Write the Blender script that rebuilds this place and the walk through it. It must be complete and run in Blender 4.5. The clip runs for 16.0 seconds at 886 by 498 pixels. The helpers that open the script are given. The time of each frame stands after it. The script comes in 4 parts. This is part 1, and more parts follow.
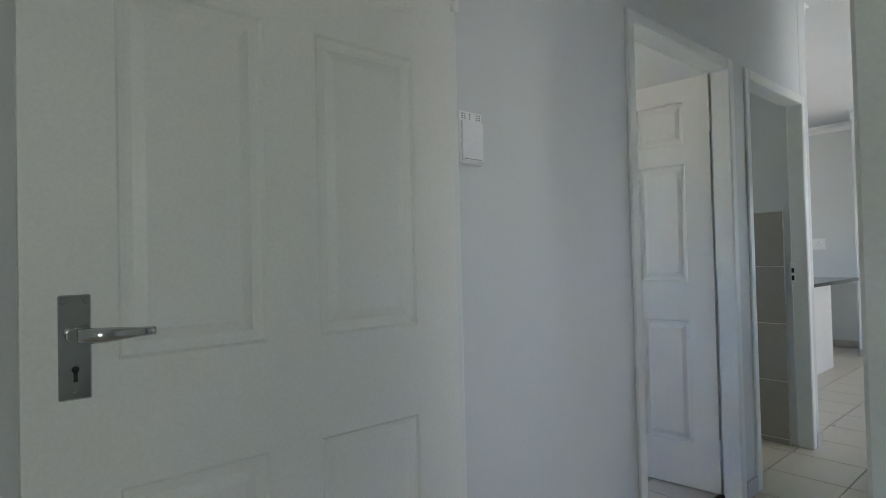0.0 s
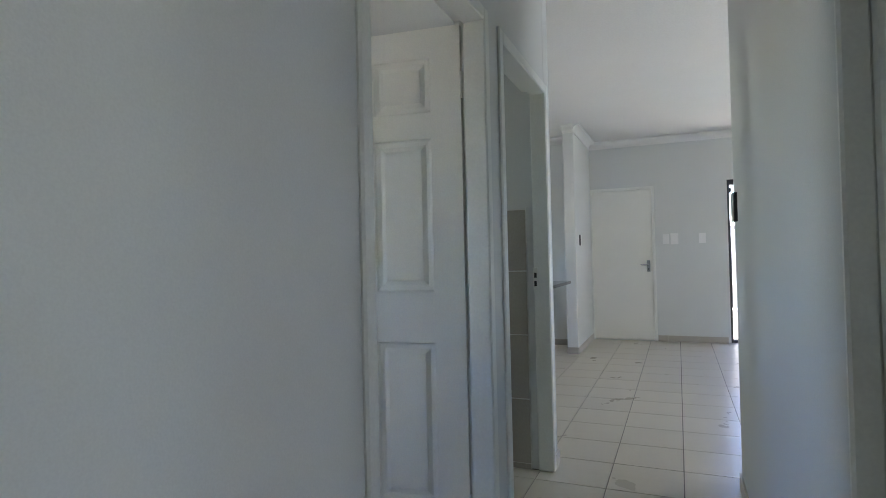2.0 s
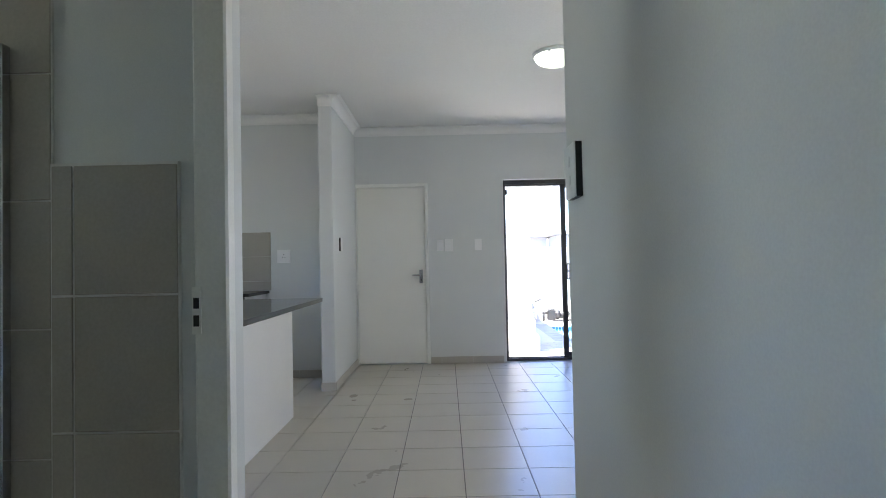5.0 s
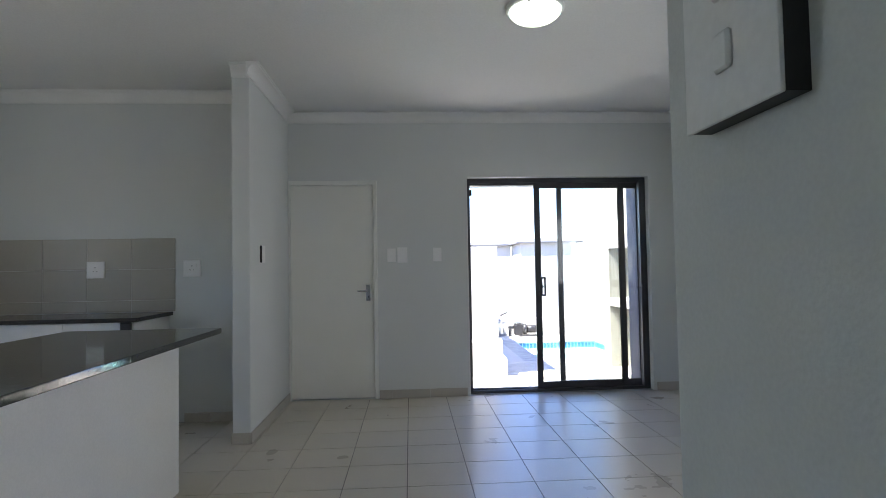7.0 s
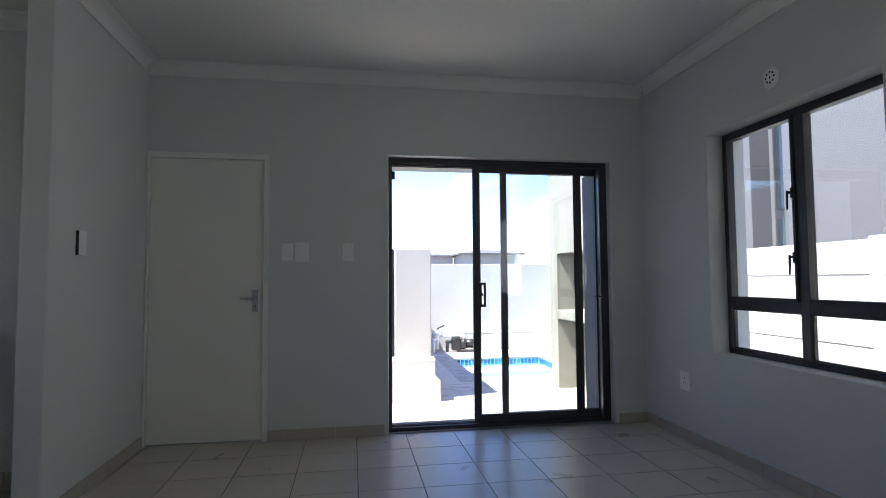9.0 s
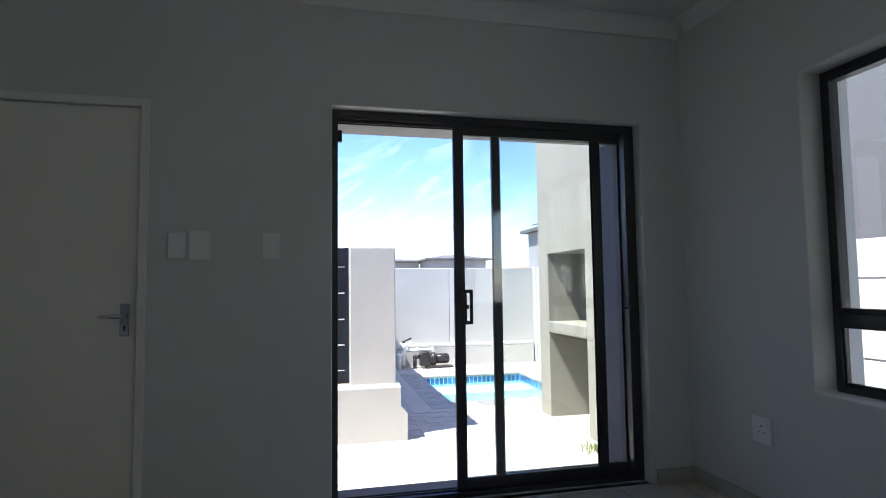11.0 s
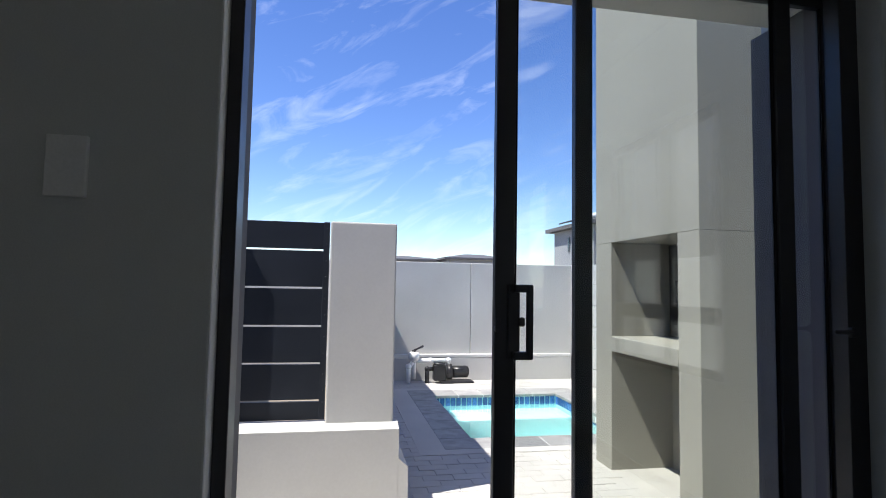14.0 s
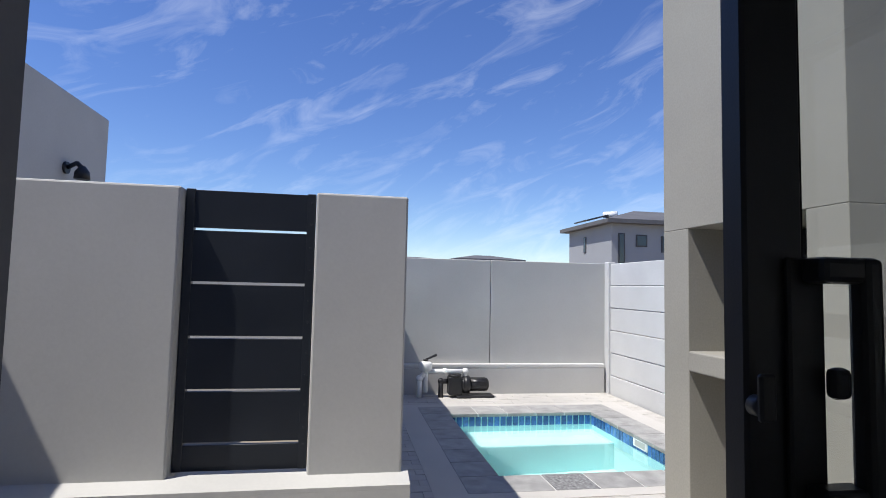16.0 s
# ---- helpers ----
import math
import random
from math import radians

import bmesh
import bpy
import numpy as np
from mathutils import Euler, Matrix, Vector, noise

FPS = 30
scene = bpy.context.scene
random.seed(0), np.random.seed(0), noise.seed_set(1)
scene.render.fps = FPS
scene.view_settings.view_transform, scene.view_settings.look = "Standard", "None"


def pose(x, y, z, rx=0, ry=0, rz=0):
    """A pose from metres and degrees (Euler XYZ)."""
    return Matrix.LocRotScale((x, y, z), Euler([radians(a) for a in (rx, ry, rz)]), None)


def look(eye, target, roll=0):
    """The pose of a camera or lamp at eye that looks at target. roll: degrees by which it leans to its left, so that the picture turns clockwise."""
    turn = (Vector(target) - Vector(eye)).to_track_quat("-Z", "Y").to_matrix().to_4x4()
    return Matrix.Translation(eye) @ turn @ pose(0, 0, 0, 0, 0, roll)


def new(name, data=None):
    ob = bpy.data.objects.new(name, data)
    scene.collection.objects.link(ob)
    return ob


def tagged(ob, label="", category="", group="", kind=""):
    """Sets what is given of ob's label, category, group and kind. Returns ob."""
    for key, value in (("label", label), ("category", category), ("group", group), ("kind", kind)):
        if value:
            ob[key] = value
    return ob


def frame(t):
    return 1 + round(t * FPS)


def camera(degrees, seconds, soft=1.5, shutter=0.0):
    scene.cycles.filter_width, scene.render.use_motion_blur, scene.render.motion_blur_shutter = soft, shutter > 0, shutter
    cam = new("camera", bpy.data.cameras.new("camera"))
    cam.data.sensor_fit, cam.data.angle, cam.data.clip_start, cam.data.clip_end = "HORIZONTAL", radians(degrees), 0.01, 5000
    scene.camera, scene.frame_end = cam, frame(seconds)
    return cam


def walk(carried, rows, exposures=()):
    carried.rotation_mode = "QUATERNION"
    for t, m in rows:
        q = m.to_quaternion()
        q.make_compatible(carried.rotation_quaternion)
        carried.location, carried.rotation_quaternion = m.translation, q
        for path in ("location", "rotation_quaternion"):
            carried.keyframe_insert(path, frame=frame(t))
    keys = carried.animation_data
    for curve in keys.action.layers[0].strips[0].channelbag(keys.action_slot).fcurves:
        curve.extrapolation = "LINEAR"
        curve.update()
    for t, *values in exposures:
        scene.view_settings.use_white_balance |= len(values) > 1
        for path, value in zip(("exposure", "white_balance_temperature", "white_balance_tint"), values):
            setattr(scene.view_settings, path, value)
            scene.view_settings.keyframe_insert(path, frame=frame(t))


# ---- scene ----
cam = camera(77.3, 16.0, soft=0.95)
PATH = [
    (0, (0.008, 0.066, 1.169), (1.307, 1.586, 1.205), -1.4),
    (0.5, (0.179, 0.206, 1.169), (1.613, 1.599, 1.200), -1.3),
    (1, (0.356, 0.359, 1.152), (1.938, 1.581, 1.189), -1.4),
    (1.5, (0.545, 0.457, 1.159), (2.280, 1.451, 1.190), -1.3),
    (2, (0.791, 0.513, 1.154), (2.632, 1.294, 1.187), -1.3),
    (2.5, (0.971, 0.562, 1.151), (2.891, 1.120, 1.189), -1.8),
    (3, (1.195, 0.603, 1.145), (3.164, 0.951, 1.184), -1.5),
    (3.5, (1.459, 0.594, 1.149), (3.448, 0.798, 1.188), -1.6),
    (4, (1.738, 0.588, 1.150), (3.733, 0.718, 1.194), -1.4),
    (4.5, (2.042, 0.605, 1.155), (4.041, 0.673, 1.201), -1.3),
    (5, (2.328, 0.589, 1.140), (4.327, 0.600, 1.189), -1.2),
    (5.2, (2.449, 0.561, 1.144), (4.449, 0.561, 1.193), -1.2),
    (7.3, (3.524, 0.466, 1.201), (5.519, 0.330, 1.278), -1.0),
    (7.5, (3.636, 0.450, 1.202), (5.630, 0.303, 1.282), -1.0),
    (8, (3.908, 0.407, 1.174), (5.894, 0.196, 1.269), -0.7),
    (8.5, (4.192, 0.294, 1.173), (6.172, 0.029, 1.270), -0.6),
    (9, (4.480, 0.195, 1.128), (6.451, -0.129, 1.240), -0.4),
    (9.2, (4.611, 0.156, 1.151), (6.578, -0.193, 1.255), -0.4),
    (11.3, (5.881, -0.077, 1.128), (7.825, -0.528, 1.259), -0.6),
    (11.5, (5.960, -0.164, 1.132), (7.912, -0.580, 1.249), 0.4),
    (12, (6.209, -0.221, 1.135), (8.164, -0.626, 1.257), 0.4),
    (12.5, (6.507, -0.235, 1.140), (8.464, -0.630, 1.261), 0.7),
    (13, (6.761, -0.283, 1.116), (8.719, -0.667, 1.245), 0.8),
    (13.5, (7.008, -0.339, 1.128), (8.968, -0.715, 1.252), 1.0),
    (14, (7.331, -0.339, 1.101), (9.292, -0.712, 1.233), 1.0),
    (14.5, (7.582, -0.358, 1.114), (9.544, -0.725, 1.241), 1.1),
    (15, (7.856, -0.397, 1.102), (9.818, -0.760, 1.237), 1.2),
    (15.5, (8.087, -0.422, 1.081), (10.052, -0.770, 1.218), 1.3),
    (16, (8.323, -0.436, 1.078), (10.289, -0.777, 1.215), 1.3),
]
walk(cam, [(t, look(eye, target, roll)) for t, eye, target, roll in PATH],
     exposures=((0.0, 4.22), (1.5, 4.0), (3.5, 3.88), (5.0, 3.78), (7.5, 2.9), (9.0, 2.18), (11.5, 1.6), (13.0, 1.1), (14.0, 0.82), (15.0, 0.50), (16.0, 0.29)))

# ---- world, sun, lights ----
SUN = Vector((0.15, -0.50, -1.0)).normalized()
world = bpy.data.worlds.new("sky")
scene.world = world
world.use_nodes = True
wn, wl = world.node_tree.nodes, world.node_tree.links
wn.clear()
w_out = wn.new("ShaderNodeOutputWorld")
w_bg = wn.new("ShaderNodeBackground")
w_sky = wn.new("ShaderNodeTexSky")
w_sky.sky_type, w_sky.sun_disc = "NISHITA", False
w_sky.sun_elevation = math.asin(-SUN.z)
w_sky.sun_rotation = math.atan2(-SUN.x, -SUN.y)
w_sky.air_density, w_sky.dust_density, w_sky.ozone_density = 1.0, 0.0, 5.0
w_bg.inputs["Strength"].default_value = 0.122
w_co = wn.new("ShaderNodeTexCoord")
w_map = wn.new("ShaderNodeMapping")
w_map.inputs["Scale"].default_value = (2.2, 2.4, 9.0)
w_turn = wn.new("ShaderNodeMapping")
w_turn.inputs["Rotation"].default_value = (0.42, 0.0, 0.0)
w_noise = wn.new("ShaderNodeTexNoise")
w_noise.inputs["Scale"].default_value, w_noise.inputs["Detail"].default_value = 2.2, 9.0
w_noise.inputs["Roughness"].default_value, w_noise.inputs["Distortion"].default_value = 0.60, 1.1
w_ramp = wn.new("ShaderNodeMapRange")
w_ramp.inputs["From Min"].default_value, w_ramp.inputs["From Max"].default_value = 0.50, 0.92
w_ramp.inputs["To Max"].default_value = 0.28
w_mix = wn.new("ShaderNodeMix")
w_mix.data_type = "RGBA"
w_mix.inputs["B"].default_value = (9.0, 9.2, 9.6, 1)
wl.new(w_co.outputs["Generated"], w_turn.inputs["Vector"])
wl.new(w_turn.outputs["Vector"], w_map.inputs["Vector"])
wl.new(w_map.outputs["Vector"], w_noise.inputs["Vector"])
wl.new(w_noise.outputs["Fac"], w_ramp.inputs["Value"])
wl.new(w_ramp.outputs["Result"], w_mix.inputs["Factor"])
w_sat = wn.new("ShaderNodeHueSaturation")
w_sat.inputs["Saturation"].default_value, w_sat.inputs["Hue"].default_value = 1.16, 0.516
wl.new(w_sky.outputs["Color"], w_sat.inputs["Color"])
wl.new(w_sat.outputs["Color"], w_mix.inputs["A"])
wl.new(w_mix.outputs["Result"], w_bg.inputs["Color"])
wl.new(w_bg.outputs["Background"], w_out.inputs["Surface"])

sun = new("sun", bpy.data.lights.new("sun", "SUN"))
sun.data.energy, sun.data.angle, sun.data.color = 4.6, radians(0.53), (1.0, 0.96, 0.9)
sun.matrix_world = look((0, 0, 20), Vector((0, 0, 20)) + SUN)


def fill_daylight(eye, target, width, height, watts, color=(0.80, 0.90, 1.0)):
    """An added area lamp in one unseen opening, standing in for sky light."""
    lamp = new("daylight_fill", bpy.data.lights.new("daylight_fill", "AREA"))
    lamp.data.shape, lamp.data.size, lamp.data.size_y = "RECTANGLE", width, height
    lamp.data.energy, lamp.data.color = watts, color
    lamp.matrix_world = look(eye, target)
    return lamp


fill_daylight((-0.9, -2.62, 1.5), (-0.9, 0, 1.2), 0.8, 0.7, 0.62, (0.90, 0.99, 0.93))
fill_daylight((1.55, 4.01, 1.5), (2.0, 0.0, 1.25), 0.8, 0.8, 0.17, (0.97, 1.0, 0.88))
fill_daylight((1.6, -1.85, 1.45), (1.5, 0, 1.3), 1.2, 1.1, 0.16, (0.88, 0.96, 0.96))
fill_daylight((3.28, 2.97, 1.75), (3.28, 1.0, 1.0), 0.28, 0.28, 0.14, (0.90, 1.0, 0.92))
fill_daylight((5.7, 4.38, 1.5), (5.7, 0, 1.0), 0.6, 0.8, 0.46)
# added where no window is known, to brighten the far wall and nib
fill_daylight((4.95, -2.13, 1.48), (4.95, 1.0, 1.45), 1.15, 1.1, 0.95, (0.92, 0.96, 1.0))

# ---- materials ----


def mat(name, color, rough=0.5, metal=0.0, vary=0.06, scale=3.0, bump=0.0, bump_scale=120.0, spec=0.5, per_object=0.0, fine=0.03, uneven=0.05):
    """A procedural surface: large soft stains, fine grain and relief, at real size."""
    m = bpy.data.materials.new(name)
    m.use_nodes = True
    n, l = m.node_tree.nodes, m.node_tree.links
    b = n["Principled BSDF"]
    b.inputs["Roughness"].default_value, b.inputs["Metallic"].default_value = rough, metal
    b.inputs["Specular IOR Level"].default_value = spec
    geo = n.new("ShaderNodeNewGeometry")
    big = n.new("ShaderNodeTexNoise")
    big.inputs["Scale"].default_value, big.inputs["Detail"].default_value = scale, 4.0
    grain = n.new("ShaderNodeTexNoise")
    grain.inputs["Scale"].default_value, grain.inputs["Detail"].default_value = bump_scale, 3.0
    off = n.new("ShaderNodeVectorMath")
    off.inputs[1].default_value = (3.371, 7.513, 5.837)
    l.new(geo.outputs["Position"], off.inputs[0])
    l.new(off.outputs["Vector"], big.inputs["Vector"])
    l.new(off.outputs["Vector"], grain.inputs["Vector"])
    v1 = n.new("ShaderNodeMapRange")
    v1.inputs["From Min"].default_value, v1.inputs["From Max"].default_value = 0.3, 0.7
    v1.inputs["To Min"].default_value, v1.inputs["To Max"].default_value = 1 - vary, 1 + vary
    l.new(big.outputs["Fac"], v1.inputs["Value"])
    v2 = n.new("ShaderNodeMapRange")
    v2.inputs["From Min"].default_value, v2.inputs["From Max"].default_value = 0.3, 0.7
    v2.inputs["To Min"].default_value, v2.inputs["To Max"].default_value = 1 - fine, 1 + fine
    l.new(grain.outputs["Fac"], v2.inputs["Value"])
    mul = n.new("ShaderNodeMath")
    mul.operation = "MULTIPLY"
    l.new(v1.outputs["Result"], mul.inputs[0])
    l.new(v2.outputs["Result"], mul.inputs[1])
    last = mul.outputs["Value"]
    if per_object:
        info = n.new("ShaderNodeObjectInfo")
        v3 = n.new("ShaderNodeMapRange")
        v3.inputs["To Min"].default_value, v3.inputs["To Max"].default_value = 1 - per_object, 1 + per_object
        l.new(info.outputs["Random"], v3.inputs["Value"])
        isl = n.new("ShaderNodeMapRange")
        isl.inputs["To Min"].default_value, isl.inputs["To Max"].default_value = 1 - per_object, 1 + per_object
        l.new(geo.outputs["Random Per Island"], isl.inputs["Value"])
        for o in (v3, isl):
            more = n.new("ShaderNodeMath")
            more.operation = "MULTIPLY"
            l.new(last, more.inputs[0])
            l.new(o.outputs["Result"], more.inputs[1])
            last = more.outputs["Value"]
    tint = n.new("ShaderNodeVectorMath")
    tint.operation = "SCALE"
    tint.inputs[0].default_value = color
    l.new(last, tint.inputs["Scale"])
    l.new(tint.outputs["Vector"], b.inputs["Base Color"])
    rr = n.new("ShaderNodeMapRange")
    rr.inputs["From Min"].default_value, rr.inputs["From Max"].default_value = 0.3, 0.7
    rr.inputs["To Min"].default_value, rr.inputs["To Max"].default_value = max(rough - uneven, 0.02), min(rough + uneven, 1)
    l.new(big.outputs["Fac"], rr.inputs["Value"])
    l.new(rr.outputs["Result"], b.inputs["Roughness"])
    if bump:
        bp = n.new("ShaderNodeBump")
        bp.inputs["Strength"].default_value, bp.inputs["Distance"].default_value = bump, 0.004
        l.new(grain.outputs["Fac"], bp.inputs["Height"])
        l.new(bp.outputs["Normal"], b.inputs["Normal"])
    return m


M = dict(
    wall=mat("wall_paint", (0.705, 0.722, 0.705), 0.62, vary=0.02, scale=1.2, bump=0.10, bump_scale=260),
    ceiling=mat("ceiling_paint", (0.82, 0.82, 0.80), 0.85, vary=0.02, scale=1.0, bump=0.08, bump_scale=90),
    cornice=mat("cornice_plaster", (0.84, 0.84, 0.82), 0.75, vary=0.02, bump=0.05),
    door=mat("door_paint", (0.86, 0.855, 0.80), 0.42, vary=0.02, scale=2.0, bump=0.05, bump_scale=180),
    frame=mat("door_frame_paint", (0.83, 0.84, 0.80), 0.50, vary=0.03, scale=4.0, bump=0.04),
    tile=mat("floor_tile_glaze", (0.575, 0.53, 0.445), 0.30, vary=0.03, scale=3.0, spec=0.40, per_object=0.025, fine=0.02, bump=0.0, uneven=0.03),
    grout=mat("tile_grout", (0.20, 0.185, 0.165), 0.9, vary=0.15, scale=8.0, bump=0.3),
    skirt=mat("skirting_tile_glaze", (0.50, 0.465, 0.41), 0.36, vary=0.03, scale=5.0, per_object=0.03),
    bath_tile=mat("bath_tile_glaze", (0.40, 0.37, 0.32), 0.37, vary=0.025, scale=4.0, per_object=0.03, fine=0.05),
    bath_grout=mat("bath_grout", (0.72, 0.71, 0.68), 0.9, vary=0.04),
    splash=mat("kitchen_tile_glaze", (0.42, 0.39, 0.33), 0.36, vary=0.03, scale=5.0, per_object=0.04),
    chrome=mat("chrome", (0.56, 0.57, 0.59), 0.09, 1.0, vary=0.03),
    steel=mat("hinge_steel", (0.55, 0.55, 0.55), 0.35, 1.0, vary=0.05),
    plastic=mat("switch_plastic", (0.90, 0.90, 0.89), 0.35, vary=0.02),
    black=mat("black_plastic", (0.015, 0.015, 0.017), 0.45, vary=0.1),
    alu=mat("black_aluminium", (0.042, 0.042, 0.047), 0.40, 0.0, vary=0.12, scale=8.0, bump=0.04, bump_scale=400),
    seal=mat("rubber_seal", (0.01, 0.01, 0.01), 0.8, vary=0.1),
    granite=mat("granite", (0.045, 0.043, 0.042), 0.08, vary=0.3, scale=60.0, fine=0.5, bump_scale=300),
    cabinet=mat("cabinet_melamine", (0.78, 0.78, 0.76), 0.4, vary=0.02),
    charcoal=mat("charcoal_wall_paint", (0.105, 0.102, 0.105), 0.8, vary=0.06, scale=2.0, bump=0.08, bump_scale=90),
    plaster=mat("grey_plaster", (0.505, 0.500, 0.480), 0.88, vary=0.07, scale=1.3, bump=0.10, bump_scale=60, fine=0.02),
    braai=mat("olive_grey_plaster", (0.305, 0.293, 0.255), 0.9, vary=0.06, scale=1.4, bump=0.12, bump_scale=90, fine=0.05),
    coping_white=mat("sun_bleached_plaster", (0.62, 0.61, 0.59), 0.88, vary=0.05, bump=0.3),
    precast=mat("precast_concrete", (0.55, 0.555, 0.555), 0.9, vary=0.06, scale=2.0, bump=0.4, fine=0.06),
    paver=mat("cement_paver", (0.47, 0.45, 0.42), 0.92, vary=0.10, scale=1.2, bump=0.4, bump_scale=200, per_object=0.035, fine=0.07),
    sand=mat("joint_sand", (0.45, 0.43, 0.40), 0.95, vary=0.12, scale=6.0, bump=0.5),
    slate=mat("slate_coping", (0.31, 0.305, 0.295), 0.7, vary=0.22, scale=9.0, bump=0.5, per_object=0.10, fine=0.10),
    pebble=mat("pebble_lid", (0.20, 0.20, 0.20), 0.8, vary=0.5, scale=45.0, bump=0.8, bump_scale=60, fine=0.3),
    gate=mat("gate_steel", (0.013, 0.017, 0.025), 0.42, vary=0.15, scale=3.0, bump=0.08),
    mosaic=mat("pool_mosaic", (0.045, 0.14, 0.36), 0.15, vary=0.4, scale=40.0, per_object=0.35),
    pool=mat("pool_marble_plaster", (0.41, 0.68, 0.69), 0.7, vary=0.04, scale=2.0),
    pvc=mat("white_pvc", (0.80, 0.80, 0.78), 0.35, vary=0.04),
    pump=mat("pump_black", (0.02, 0.02, 0.022), 0.4, vary=0.15, scale=12.0),
    roof=mat("roof_tile", (0.11, 0.11, 0.115), 0.8, vary=0.15, scale=1.5, bump=0.5, bump_scale=12, fine=0.1),
    house=mat("house_plaster", (0.30, 0.31, 0.325), 0.9, vary=0.04, scale=0.6),
    terracotta=mat("terracotta_roof", (0.42, 0.17, 0.09), 0.85, vary=0.15, scale=1.5),
    neighbour=mat("neighbour_plaster", (0.14, 0.14, 0.15), 0.9, vary=0.04, scale=0.8, bump=0.3),
    darkglass=mat("dark_window_glass", (0.03, 0.04, 0.05), 0.06, vary=0.1, spec=0.8),
    earth=mat("sandy_ground", (0.26, 0.22, 0.17), 0.95, vary=0.2, scale=0.5, bump=0.5),
    grass=mat("grass_blade", (0.16, 0.20, 0.06), 0.7, vary=0.3, scale=30.0, per_object=0.2),
    firesteel=mat("blackened_steel", (0.02, 0.02, 0.02), 0.5, 0.3, vary=0.2, scale=10.0),
    asphalt=mat("roof_membrane", (0.25, 0.25, 0.25), 0.9, vary=0.1),
)


def glass_mat(name, tint, rough=0.0):
    m = bpy.data.materials.new(name)
    m.use_nodes = True
    b = m.node_tree.nodes["Principled BSDF"]
    b.inputs["Base Color"].default_value = (*tint, 1)
    b.inputs["Roughness"].default_value, b.inputs["Transmission Weight"].default_value, b.inputs["IOR"].default_value = rough, 1.0, 1.52
    return m


M["glass"] = glass_mat("clear_glass", (0.93, 0.96, 0.94))
M["water"] = glass_mat("pool_water", (0.82, 0.95, 0.955))
M["water"].node_tree.nodes["Principled BSDF"].inputs["IOR"].default_value = 1.33
wnod, wlnk = M["water"].node_tree.nodes, M["water"].node_tree.links
rip = wnod.new("ShaderNodeTexNoise")
rip.inputs["Scale"].default_value, rip.inputs["Detail"].default_value = 5.0, 2.0
rbp = wnod.new("ShaderNodeBump")
rbp.inputs["Strength"].default_value, rbp.inputs["Distance"].default_value = 0.25, 0.02
wlnk.new(rip.outputs["Fac"], rbp.inputs["Height"])
wlnk.new(rbp.outputs["Normal"], wnod["Principled BSDF"].inputs["Normal"])

# faint emission put into the opal glass so that the dome looks bright
M["lamp"] = bpy.data.materials.new("glowing_opal_glass")
M["lamp"].use_nodes = True
lamp_b = M["lamp"].node_tree.nodes["Principled BSDF"]
lamp_b.inputs["Base Color"].default_value = (0.8, 0.82, 0.76, 1)
lamp_b.inputs["Emission Color"].default_value = (0.9, 1.0, 0.82, 1)
lamp_b.inputs["Emission Strength"].default_value = 0.3

# ---- mesh helpers ----


def box(bm, x0, y0, z0, x1, y1, z1, bevel=0.0, seg=1):
    vs = [bm.verts.new((x, y, z)) for x in sorted((x0, x1)) for y in sorted((y0, y1)) for z in sorted((z0, z1))]
    fs = [bm.faces.new([vs[i] for i in q]) for q in ((0, 1, 3, 2), (4, 6, 7, 5), (0, 4, 5, 1), (2, 3, 7, 6), (0, 2, 6, 4), (1, 5, 7, 3))]
    if bevel:
        es = list({e for f in fs for e in f.edges})
        bmesh.ops.bevel(bm, geom=es, offset=bevel, segments=seg, affect="EDGES", profile=0.5)
    return bm


def rod(bm, p0, p1, r0, r1=None, n=14, smooth=True):
    p0, p1 = Vector(p0), Vector(p1)
    d = p1 - p0
    m = Matrix.Translation((p0 + p1) / 2) @ d.to_track_quat("Z", "Y").to_matrix().to_4x4()
    got = bmesh.ops.create_cone(bm, cap_ends=True, segments=n, radius1=r0, radius2=r0 if r1 is None else r1, depth=d.length, matrix=m)
    if smooth:
        for f in {f for v in got["verts"] for f in v.link_faces}:
            f.smooth = len(f.verts) == 4
    return bm


def lathe(bm, profile, m, n=28):
    rings = [[bm.verts.new(m @ Vector((r * math.cos(2 * math.pi * i / n), r * math.sin(2 * math.pi * i / n), z))) for i in range(n)] for r, z in profile]
    for a, b in zip(rings, rings[1:]):
        for i in range(n):
            bm.faces.new((a[i], a[(i + 1) % n], b[(i + 1) % n], b[i])).smooth = True
    bm.faces.new(rings[0][::-1])
    bm.faces.new(rings[-1])
    return bm


def part(name, bm, material, parent=None, label="", keep=False):
    if not keep:
        bmesh.ops.recalc_face_normals(bm, faces=bm.faces)
    me = bpy.data.meshes.new(name)
    bm.to_mesh(me)
    bm.free()
    me.materials.append(material)
    ob = new(name, me)
    if parent is not None:
        ob.parent = parent
    if label:
        ob["label"] = label
    return ob


def thing(name, label, category, at=(0, 0, 0), turn=0.0, group="", kind=""):
    ob = new(name)
    ob.empty_display_size = 0.1
    ob.matrix_world = pose(*at, 0, 0, turn)
    return tagged(ob, label, category, group, kind)


